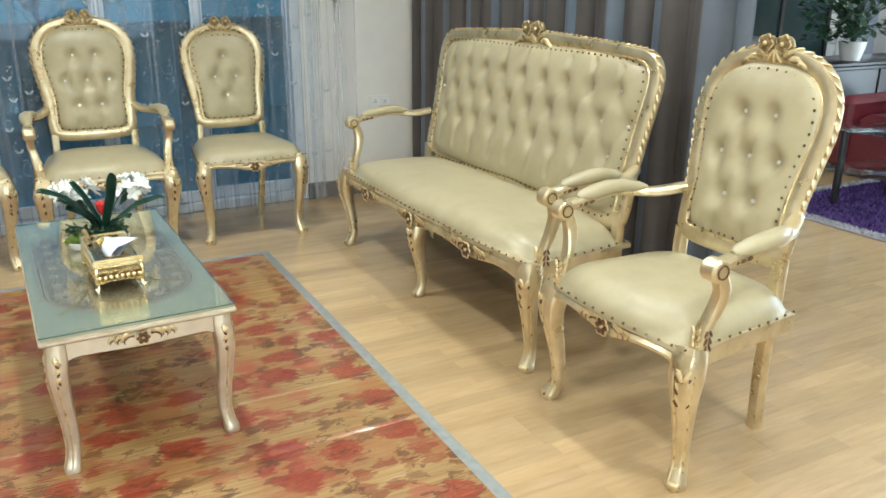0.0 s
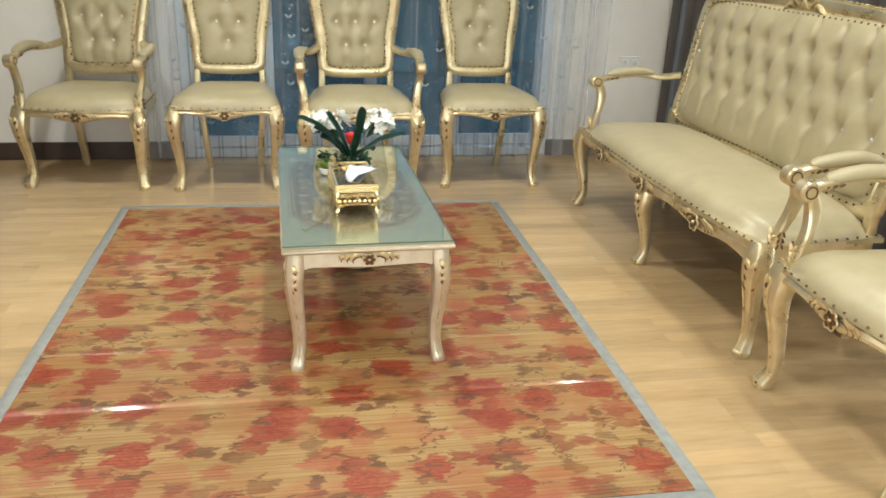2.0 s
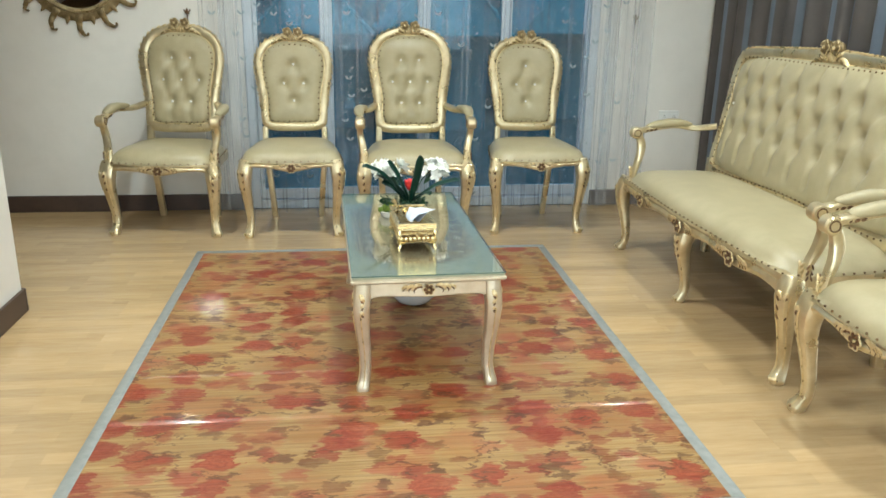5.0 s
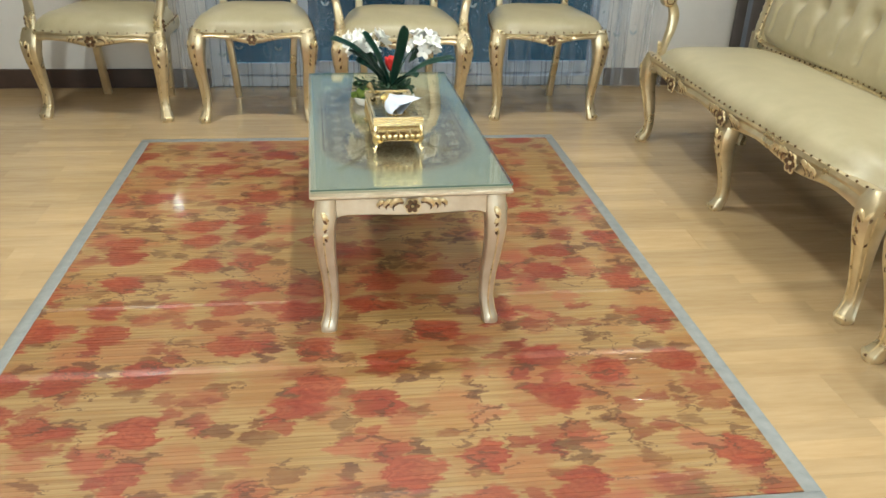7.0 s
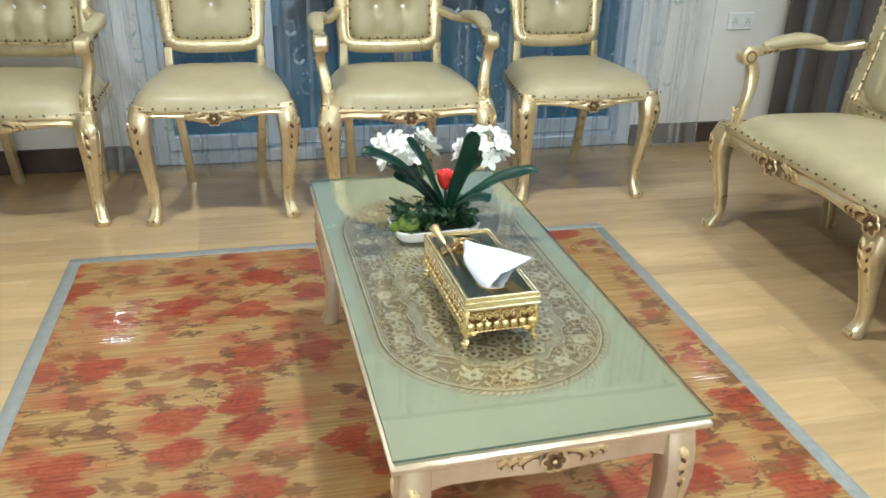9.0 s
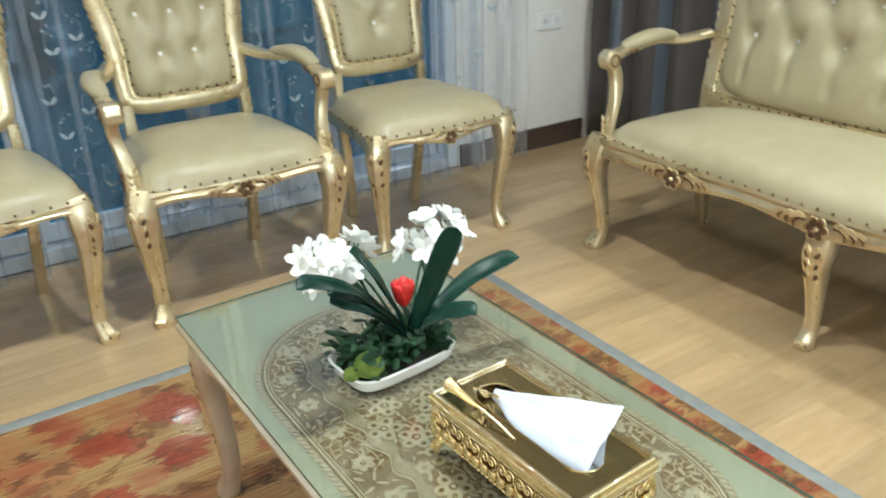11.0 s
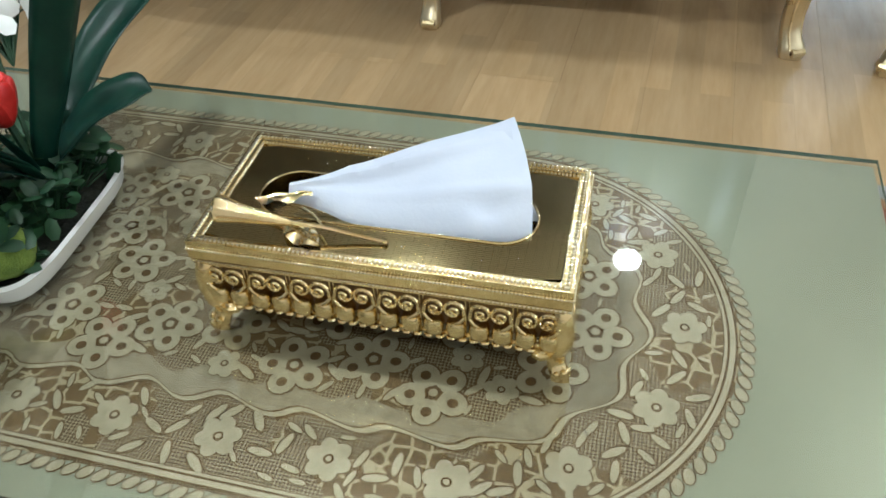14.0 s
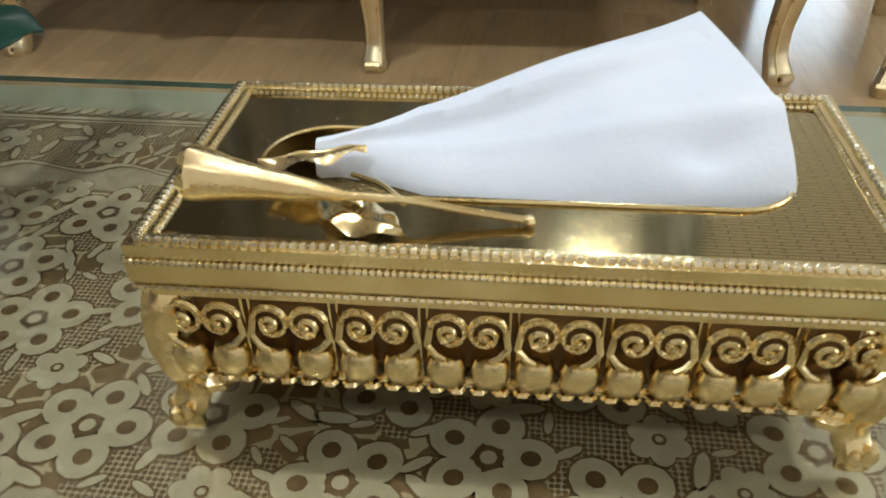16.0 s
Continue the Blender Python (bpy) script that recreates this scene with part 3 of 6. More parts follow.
# ---------- window wall ----------
def window_unit():
    w = thing("window_1", "sliding glass doors with white aluminium frames and blue tint", "window", kind="structure")
    fr = Geo()
    y = WALL_Y + 0.06
    for x, wd in ((WX0 + 0.03, 0.06), (WX1 - 0.03, 0.06)):
        fr.box((x, y, WTOP / 2), (wd, 0.10, WTOP), None, 0.004)
    fr.box(((WX0 + WX1) / 2, y, 0.03), (WX1 - WX0 - 0.12, 0.11, 0.06), None, 0.004)
    fr.box(((WX0 + WX1) / 2, y, WTOP - 0.03), (WX1 - WX0 - 0.12, 0.10, 0.06), None, 0.004)
    part("window_frame", fr, M_ALU, w)
    bars = [WX0 + 0.06, -1.28, -0.635, -0.079, WX1 - 0.06]
    for i in range(4):
        a, b = bars[i], bars[i + 1]
        yy = y + (0.022 if i % 2 else -0.022)
        wl, wr = (0.03 if i == 0 else 0.05), (0.03 if i == 3 else 0.05)
        s = Geo()
        s.box((a + wl / 2, yy, 1.125), (wl, 0.035, 2.12), None, 0.004)
        s.box((b - wr / 2 + 0.02, yy, 1.125), (wr, 0.035, 2.12), None, 0.004)
        s.box(((a + b) / 2, yy, 0.10), (b - a - 0.05, 0.034, 0.07), None, 0.004)
        s.box(((a + b) / 2, yy, 2.155), (b - a - 0.05, 0.034, 0.06), None, 0.004)
        sash = part("sash", s, M_ALU, w)
        pane = part("pane", Geo().box(((a + b) / 2, yy, 1.13), (b - a - 0.06, 0.006, 2.0)), M_WINGLASS, sash, "blue tinted glass")
        pane.visible_shadow = False
        if i in (1, 2):
            h = Geo().box((a + 0.05 if i == 2 else b - 0.03, yy - 0.028, 1.0), (0.018, 0.02, 0.14), None, 0.005)
            part("handle", h, M_STEEL, sash)


window_unit()


def hung_cloth(x0, x1, y, z0, z1, amp, period, n, seed, flare=0.0):
    rnd = random.Random(seed)
    ph = [rnd.uniform(0, 6.28) for _ in range(5)]

    def fn(s, k):
        x = x0 + (x1 - x0) * s
        z = z1 + (z0 - z1) * k
        a = 2 * math.pi * x / period
        fold = math.sin(a + ph[0] + 0.5 * math.sin(a * 0.37 + ph[1])) + 0.35 * math.sin(2.3 * a + ph[2] + k * 0.8)
        return (x + 0.012 * math.sin(a * 0.7 + ph[3] + 1.5 * k) + 0.15 * period * math.sin(2 * (a + ph[0])), y + amp * fold * (0.7 + 0.5 * k) - flare * max(0.0, k - 0.93) * 8, z + 0.006 * k * math.sin(a * 1.3 + ph[4]))

    return Geo().grid(n, 24, fn)


def embroidery(x0, x1, y, z0, z1, count, seed):
    """Small stitched sprigs: curling stems, paired wings and leaves."""
    g, rnd = Geo(), random.Random(seed)

    def ribbon(pts, w):
        g.loft(pts, [(w, 0.0008)] * len(pts), (0.3, 0, 1), 4)

    cols = int((x1 - x0) / 0.105)
    for i in range(cols):
        for j in range(count):
            cx = x0 + (i + 0.5 + rnd.uniform(-0.28, 0.28)) * (x1 - x0) / cols
            cz = z0 + (j + 0.5 + (0.5 if i % 2 else 0) + rnd.uniform(-0.2, 0.2)) * (z1 - z0) / count
            f = rnd.choice((-1, 1))
            s = rnd.uniform(0.75, 1.2)
            pts = []
            for k in range(12):
                a = k / 11 * 4.4
                r = 0.030 * s * (1 - 0.06 * k)
                pts.append(Vector((cx + f * r * math.sin(a), y, cz + r * math.cos(a) - 0.01 * k * 0.3)))
            ribbon(pts, 0.0011)
            for k in range(3):
                a = rnd.uniform(0, 6.28)
                m = Matrix.Rotation(a, 3, "Y")
                g.blob((cx + 0.02 * math.cos(a) * s, y - 0.001, cz + 0.02 * math.sin(a) * s + 0.03), (0.0065 * s, 0.0008, 0.0028 * s), m, 6, 4)
            if rnd.random() < 0.35:
                for q in (-1, 1):
                    m = Matrix.Rotation(q * 0.7, 3, "Y")
                    g.blob((cx + q * 0.012, y - 0.001, cz - 0.035), (0.007, 0.0008, 0.016), m, 6, 4)
    return g


CY = WALL_Y - 0.085
for i, (a, b) in enumerate(((-1.90, -1.18), (-1.22, -0.58), (-0.62, 0.02), (-0.03, 0.66))):
    c = thing("sheer_curtain", "sheer white voile curtain with embroidered sprigs, hanging to the floor", "curtain", "sheers at the glass doors")
    part("cloth", hung_cloth(a, b, CY + 0.012 * (i % 2), 0.012, 2.42, 0.029, 0.092, 150, 10 + i, 0.02), M_SHEER, c)
    tagged(part("embroidery", embroidery(a + 0.03, b - 0.03, CY - 0.046, 0.1, 1.9, 14, 30 + i), M_STITCH, c, "cream stitched sprigs and scrolls"), kind="stuff")
for i, (a, b) in enumerate(((-2.06, -1.84), (0.60, 0.90))):
    c = thing("side_curtain", "cream translucent voile curtain gathered beside the glass doors", "curtain", "gathered side curtains")
    part("cloth", hung_cloth(a, b, CY + 0.02, 0.012, 2.42, 0.020, 0.085, 70, 50 + i, 0.02), M_SHEER2, c)
    tagged(part("embroidery", embroidery(a + 0.02, b - 0.02, CY - 0.022, 0.2, 1.9, 5, 60 + i), M_STITCH, c, "cream stitched sprigs"), kind="stuff")
rod = thing("curtain_rod", "slim metal curtain rod above the glass doors", "curtain rod")
part("rod", Geo().tube([(-2.2, CY, 2.45), (1.05, CY, 2.45)], 0.012, 10, 0, (0, 1, 0)), M_STEEL, rod)
for x in (-2.15, -0.6, 1.0):
    part("bracket", Geo().box((x, (CY + WALL_Y) / 2, 2.45), (0.02, WALL_Y - CY, 0.02)), M_STEEL, rod)


def tieback_hook(x, z):
    """Fleur-de-lis hook on the wall."""
    h = thing("tieback_hook", "small dark bronze fleur-de-lis curtain hook", "hook", "curtain hooks", pose(x, WALL_Y, z))
    g = Geo()
    g.blob((0, -0.012, 0.012), (0.007, 0.006, 0.020), None, 8, 6)
    for s in (-1, 1):
        g.blob((s * 0.012, -0.012, 0.008), (0.005, 0.005, 0.014), Matrix.Rotation(s * 0.6, 3, "Y"), 8, 5)
        g.blob((s * 0.018, -0.012, 0.018), (0.005, 0.004, 0.005), None, 6, 4)
    g.box((0, -0.012, -0.004), (0.030, 0.008, 0.006), None, 0.002)
    g.loft([(0, -0.012, -0.004), (0, -0.012, -0.022), (0, -0.010, -0.042)], [(0.005, 0.004), (0.004, 0.003), (0.002, 0.002)])
    part("finial", g, M_DARK, h)
    part("shank", Geo().tube([(0, 0.002, 0), (0, -0.012, 0)], 0.004, 8), M_DARK, h)


tieback_hook(-2.135, 1.285)
tieback_hook(0.80, 1.285)

sock = thing("wall_socket", "white double wall socket plate", "socket", at=pose(1.10, WALL_Y, 0.63))
part("plate", Geo().box((0, -0.006, 0), (0.145, 0.012, 0.085), None, 0.004), M_WHITE, sock)
for s in (-1, 1):
    g = Geo().box((s * 0.035, -0.0145, 0), (0.045, 0.006, 0.045), None, 0.002)
    insert = part("outlet", g, M_WHITE, sock)
    hg = Geo()
    for dx, dz in ((-0.008, -0.004), (0.008, -0.004), (0, 0.009)):
        hg.box((s * 0.035 + dx, -0.018, dz), (0.004, 0.002, 0.007))
    part("slots", hg, M_BLACK, insert)


def sun_mirror():
    m = thing("sunburst_mirror", "round wall mirror in a bronze-gold sunburst frame of curling flames", "mirror", at=pose(-2.785, WALL_Y, 1.542))
    rot = Matrix.Rotation(radians(90), 3, "X")
    part("mirror_glass", Geo().turn([(0.0, 0.014), (0.235, 0.014), (0.246, 0.010)], (0, 0, 0), 48, 0, rot), M_MIRROR, m)
    part("inner_rim", Geo().turn([(0.238, 0.012), (0.244, 0.028), (0.256, 0.030), (0.266, 0.020), (0.27, 0.0)], (0, 0, 0), 64, 0, rot), M_CARVE, m, "bright gold inner rim")
    part("dish", Geo().turn([(0.258, 0.018), (0.29, 0.024), (0.315, 0.012), (0.318, 0.0)], (0, 0, 0), 64, 0, rot), M_ANTIQUE, m)
    n = 26
    for i in range(n):
        a = 2 * math.pi * i / n
        g = Geo()
        d, s = Vector((math.sin(a), 0, -math.cos(a))), Vector((math.cos(a), 0, math.sin(a)))
        if i % 2 == 0:
            p = [d * 0.275, d * 0.32 - s * 0.008, d * 0.365 - s * 0.004, d * 0.395 + s * 0.012, d * 0.400 + s * 0.032, d * 0.385 + s * 0.042]
            pts = [q + Vector((0, -0.018 - 0.006 * math.sin(k), 0)) for k, q in enumerate(spline(p, 4))]
            w = [0.026 - 0.020 * (k / (len(pts) - 1)) ** 0.8 for k in range(len(pts))]
            g.loft(pts, [(a_, a_ * 0.5) for a_ in w], tuple(s), 8)
            part("flame", g, M_ANTIQUE, m)
        else:
            pts = [d * 0.275, d * 0.315, d * 0.345]
            g.loft([q + Vector((0, -0.014, 0)) for q in pts], [(0.026, 0.010), (0.016, 0.008), (0.002, 0.002)], tuple(s), 8)
            part("point", g, M_ANTIQUE, m)


sun_mirror()


# ---------- striped curtain at the partition ----------
def striped_curtain():
    c = thing("striped_curtain", "heavy taupe curtain with slate-blue stripes hanging in deep folds", "curtain")
    g = Geo()
    y0, y1, n = 0.93, -1.935, 300
    cols = n + 1
    vs, fs, ks = [], [], []
    for j in range(13):
        for i in range(cols):
            s = i / n
            y = y0 + (y1 - y0) * s
            a = 2 * math.pi * y / 0.205
            fold = math.sin(a + 0.6 * math.sin(a * 0.31)) + 0.3 * math.sin(2.1 * a + 1)
            vs.append((1.352 + 0.034 * fold * (0.75 + 0.025 * j), y + 0.012 * math.cos(a), 2.55 - j * 2.52 / 12))
    for j in range(12):
        for i in range(n):
            y = y0 + (y1 - y0) * i / n
            k = (y - 0.93) % 0.30
            stripe = (0.0 < k < 0.065 and y < -0.55) or y < -1.74 or (0.1 < k < 0.20 and y > -0.55)
            fs.append((j * cols + i, j * cols + i + 1, (j + 1) * cols + i + 1, (j + 1) * cols + i))
            ks.append(1 if stripe else 0)
    g.v, g.f, g.k = vs, fs, ks
    cl = part("cloth", g, [M_CUR_BROWN, M_CUR_BLUE], c)
    so = cl.modifiers.new("thick", "SOLIDIFY")
    so.thickness = 0.003
    part("rail", Geo().box((1.36, -0.52, 2.575), (0.03, 2.95, 0.025), None, 0.004), M_STEEL, c)


striped_curtain()


# ---------- downlights ----------
def downlight():
    l = thing("downlight", "round recessed ceiling downlight, lit, with a white ring", "ceiling light", "ceiling downlights")
    part("ring", Geo().turn([(0.040, -0.004), (0.046, -0.012), (0.060, -0.010), (0.066, 0.0)], (0, 0, 0), 28), M_WHITE, l)
    part("diffuser", Geo().turn([(0.0, -0.003), (0.042, -0.003)], (0, 0, 0), 24), M_BULB, l, "glowing frosted disc")
    return l


first = downlight()
first.matrix_basis = pose(DOWNLIGHTS[0][0], DOWNLIGHTS[0][1], CEIL)
for lx, ly, watts in DOWNLIGHTS[1:]:
    copy_thing(first, pose(lx, ly, CEIL))
# housing, stem and rose are made up to carry the lamp
spot = thing("spot_lamp", "small lit lamp in a made-up white cylinder housing with a drop stem", "ceiling light", at=pose(*SPOT_LAMP))
part("housing", Geo().turn([(0.058, 0.0), (0.066, 0.0), (0.068, 0.012), (0.068, 0.105), (0.060, 0.118), (0.0, 0.120)], (0, 0, 0), 28), M_WHITE, spot)
part("diffuser", Geo().turn([(0.0, 0.001), (0.058, 0.001)], (0, 0, 0), 24), M_BULB, spot, "glowing frosted disc")
part("stem", Geo().tube([(0, 0, 0.119), (0, 0, CEIL - SPOT_LAMP[2] - 0.012)], 0.009, 10), M_WHITE, spot)
part("rose", Geo().turn([(0.0, -0.016), (0.034, -0.014), (0.040, 0.0)], (0, 0, CEIL - SPOT_LAMP[2]), 20), M_WHITE, spot)


# ---------- gilt seating ----------
def rosette(dark, gold, c, r, face):
    """A small carved flower; face: 3x3 frame whose y is outwards."""
    for k in range(6):
        a = 2 * math.pi * k / 6
        m = face @ Matrix.Rotation(a, 3, "Y")
        dark.blob(Vector(c) + m @ Vector((r * 0.55, 0.22 * r, 0)), (r * 0.40, r * 0.20, r * 0.32), m, 6, 4)
        lip = [Vector(c) + m @ Vector((r * (0.52 + 0.42 * math.cos(t)), r * 0.30, r * 0.36 * math.sin(t))) for t in (-1.5, -0.9, -0.3, 0.3, 0.9, 1.5)]
        gold.tube(lip, r * 0.085, 5, 0, tuple(face @ Vector((0, 1, 0))))
    gold.blob(Vector(c) + face @ Vector((0, r * 0.34, 0)), (r * 0.20, r * 0.16, r * 0.20), face, 8, 5)


def leaf_run(dark, gold, c, side, size, face, n=3, drop=0.0):
    """Carved acanthus strokes running out to one side, with dark gaps between."""
    for k in range(n):
        q = size * (1 - 0.14 * k)
        x0, z0 = size * (0.05 + 0.55 * k), size * (0.30 + 0.02 * k) - drop * k
        stroke = spline([(side * x0, 0, z0), (side * (x0 + 0.42 * q), size * 0.10, z0 + 0.14 * q), (side * (x0 + 0.84 * q), size * 0.06, z0 - 0.16 * q), (side * (x0 + 0.80 * q), 0, z0 - 0.46 * q)], 4)
        fat = [0.05, 0.10, 0.14, 0.17, 0.19, 0.19, 0.18, 0.17, 0.15, 0.12, 0.09, 0.06, 0.04]
        gold.loft([Vector(c) + face @ v for v in stroke], [(w * q, w * q * 0.55) for w in fat], tuple(face @ Vector((0, 0, 1))), 6)
        gap = [v + Vector((-side * 0.17 * q, -size * 0.05, -0.20 * q)) for v in stroke[2:]]
        dark.loft([Vector(c) + face @ v for v in gap], [(0.11 * q * (1 - 0.07 * i), 0.06 * q) for i in range(len(gap))], tuple(face @ Vector((0, 0, 1))), 5)


FRONT = Matrix(((1, 0, 0), (0, -1, 0), (0, 0, 1)))   # y outwards = -y


def turned_face(deg):
    return Matrix.Rotation(radians(deg), 3, "Z") @ FRONT


def cabriole(parent, x, y, h, sx, sy, k=1.0, label=""):
    """A front leg that swells at the knee and kicks out at the foot; sx, sy: the way outwards."""
    d = Vector((sx, sy, 0)).normalized()
    prof = [(1.0, 0.002, 0.037), (0.92, 0.014, 0.042), (0.82, 0.023, 0.042), (0.70, 0.022, 0.0355), (0.55, 0.011, 0.0285), (0.40, 0.000, 0.0240),
            (0.26, -0.008, 0.0212), (0.15, -0.006, 0.0210), (0.08, 0.005, 0.0240), (0.035, 0.014, 0.0275), (0.0, 0.014, 0.0240)]
    pts = [Vector((x, y, h * a)) + d * (o * k) for a, o, r in prof]
    n = 4
    pts = spline(pts, n)
    rr = []
    for i in range(len(prof) - 1):
        for q in range(n):
            rr.append(prof[i][2] + (prof[i + 1][2] - prof[i][2]) * q / n)
    rr.append(prof[-1][2])
    g = Geo().loft(pts, [(r * k, r * k * 0.92) for r in rr], (1, 0, 0), 12, 3.0)
    leg = part("leg", g, M_FRAME, parent, label)
    gold, dark = Geo(), Geo()
    sd = Vector((-d.y, d.x, 0))
    for e in (-1, 1):
        gold.tube([q + d * (r * 0.80 * k) + sd * (e * r * 0.62 * k) for q, r in zip(pts[6:-6], rr[6:-6])], 0.0034, 5)
    ang = math.degrees(math.atan2(sy, sx)) + 90
    f = turned_face(ang)
    for i in range(3):
        z = h * (0.86 - 0.09 * i)
        p = Vector((x, y, z)) + d * ((0.060 - 0.006 * i) * k)
        for s in (-1, 1):
            m = f @ Matrix.Rotation(s * 0.45, 3, "Y")
            gold.blob(p + f @ Vector((s * 0.010, 0, 0)), (0.009 * k, 0.008, 0.021 * k), m, 6, 4)
            dark.blob(p + f @ Vector((s * 0.016, -0.001, -0.011)), (0.0065, 0.0075, 0.0125), m, 6, 4)
    foot = Vector((x, y, h * 0.045)) + d * (0.035 * k)
    gold.tube([foot - sd * 0.016, foot + sd * 0.016], 0.0105, 8, 0, (0, 0, 1))
    part("toe_wash", Geo().tube([foot - sd * 0.0175, foot + sd * 0.0175], 0.0050, 8, 0, (0, 0, 1)), M_DARK, leg)
    part("knee_carving", gold, M_CARVE, leg)
    part("carving_wash", dark, M_DARK, leg)
    return leg


def back_outline(half, n=6):
    right = spline([(x, 0, z) for x, z in half], n)
    left = [Vector((-p.x, 0, p.z)) for p in reversed(right)]
    return [*right, *left[1:-1]]


def half_width(half, z):
    """Inside half width of the back at height z (right side of the outline)."""
    pts = spline([(x, 0, zz) for x, zz in half], 10)
    best = 0.0
    for a, b in zip(pts, pts[1:]):
        if (a.z - z) * (b.z - z) <= 0 and abs(a.z - b.z) > 1e-6:
            f = (z - a.z) / (b.z - a.z)
            best = max(best, a.x + f * (b.x - a.x))
    return best


def tufted_back(parent, half, inset, yb, tilt, zb, buttons, links, puff, nx, nz, frame_r, crest_z, dim=0.034, sig=0.029, crystal=True, crest=1.2):
    """Carved frame, buttoned pad, nails, buttons and crest of a seat's back."""
    lean = lambda z: yb + tilt * (z - zb)
    loop = back_outline(half)
    pts = [Vector((p.x, lean(p.z), p.z)) for p in loop]
    rr = [(frame_r * (0.80 + 0.05 * math.sin(i * 2.4)), frame_r * 1.08) for i in range(len(pts))]
    g = Geo().loft(pts, rr, (0, 1, 0.2), 10, 2.6, True)
    frame_ob = part("back_frame", g, M_FRAME, parent)
    beads = Geo()
    ring = arc_len([*pts, pts[0]], 0.034)
    cz = (min(p.z for p in pts) + max(p.z for p in pts)) / 2
    for i, p in enumerate(ring):
        if p.z < zb + 0.12:
            continue
        q = ring[(i + 1) % len(ring)] - p
        ang = math.atan2(q.z, q.x)
        out = Vector((q.z, 0, -q.x)).normalized()
        if out.dot(Vector((p.x, 0, p.z - cz))) < 0:
            out = -out
        beads.blob(p + out * (frame_r * 1.04) + Vector((0, -0.006, 0)), (0.023, 0.009, 0.0050), Matrix.Rotation(-ang - 0.25, 3, "Y"), 6, 4)
    part("edge_carving", beads, M_CARVE, frame_ob)
    # inner bead
    inner = []
    ctr = Vector((0, 0, cz))
    for p in pts:
        v = Vector((p.x, 0, p.z)) - ctr
        inner.append(p - v.normalized() * (frame_r * 0.95) + Vector((0, -frame_r * 0.60, 0)))
    part("inner_moulding", Geo().tube(inner, 0.0055, 6, 0, (0, 1, 0), True), M_CARVE, frame_ob)
    # pad
    z0, z1 = zb + inset, max(p.z for p in pts) - inset

    def height(x, z, e):
        h = puff * (1 - e ** 5) ** 0.5 if e < 1 else 0.0
        for bx, bz in buttons:
            r2 = (x - bx) ** 2 + (z - bz) ** 2
            h -= dim * math.exp(-r2 / (sig * sig)) * min(1, h / puff + 0.2)
        for (ax, az), (cx, c_z) in links:
            dx, dz = cx - ax, c_z - az
            L = dx * dx + dz * dz
            k = max(0.0, min(1.0, ((x - ax) * dx + (z - az) * dz) / L))
            r2 = (x - ax - k * dx) ** 2 + (z - az - k * dz) ** 2
            h -= dim * 0.72 * math.exp(-r2 / (0.012 * 0.012)) * (0.35 + 0.65 * abs(2 * k - 1)) * min(1, h / puff)
        return h

    def fn(a, b):
        u, v = math.sin((a - 0.5) * math.pi), math.sin((b - 0.5) * math.pi)
        z = (z0 + z1) / 2 + (z1 - z0) / 2 * v
        w = max(0.0, half_width(half, min(max(z, z0), z1)) - inset)
        if v > 0.85:
            w *= 1 - 0.10 * (v - 0.85) / 0.15
        x = u * w
        e = (abs(u) ** 8 + abs(v) ** 8) ** (1 / 8)
        return (x, lean(z) - 0.006 - height(x, z, min(e, 1.0)), z)

    pad = part("tufted_pad", Geo().grid(nx, nz, fn), M_LEATHER, parent, "buttoned champagne leatherette pad", sharp=80)

    def fb(a, b):
        z = z0 + (z1 - z0) * b
        return ((2 * a - 1) * max(0.0, half_width(half, z) - inset * 0.6), lean(z) + frame_r * 0.5, z)

    part("back_panel", Geo().grid(8, 16, fb), M_LEATHER, parent)
    nails = Geo()
    for p in arc_len([*pts, pts[0]], 0.040):
        v = Vector((p.x, 0, p.z)) - ctr
        q = p - v.normalized() * (frame_r + 0.012)
        nails.blob((q.x, lean(q.z) - 0.030, q.z), (0.0052, 0.004, 0.0052), None, 6, 4)
    tagged(part("nail_trim", nails, M_NAIL, pad), kind="stuff")
    knob = data("button", Geo().blob((0, 0, 0), (0.0085, 0.006, 0.0085), None, 8, 5), M_CRYSTAL if crystal else M_LEATHER)
    for bx, bz in buttons:
        bo = new("button", knob)
        bo.parent = pad
        bo.matrix_basis = pose(bx, lean(bz) - 0.010 - height(bx, bz, 0.2), bz)
        tagged(bo, "sparkling crystal button" if crystal else "covered button")
    # crest of two roses and leaves
    gold, dark = Geo(), Geo()
    cy = lean(crest_z) - 0.016
    q = crest
    for s in (-1, 1):
        c = Vector((s * 0.027 * q, cy, crest_z + 0.026 * q))
        dark.blob(c, (0.023 * q, 0.018 * q, 0.021 * q), None, 10, 6)
        for k in range(5):
            m = Matrix.Rotation(k * 1.256, 3, "Y")
            dark.blob(c + m @ Vector((0.016 * q, -0.011 * q, 0)), (0.011 * q, 0.006 * q, 0.012 * q), m, 6, 4)
            gold.tube([c + m @ Vector((0.018 * q, -0.015 * q, 0.010 * q)), c + m @ Vector((0.024 * q, -0.013 * q, 0.0)), c + m @ Vector((0.018 * q, -0.015 * q, -0.010 * q))], 0.0020 * q, 5)
        gold.blob(c + Vector((0, -0.018 * q, 0)), (0.006 * q, 0.006 * q, 0.006 * q), None, 8, 5)
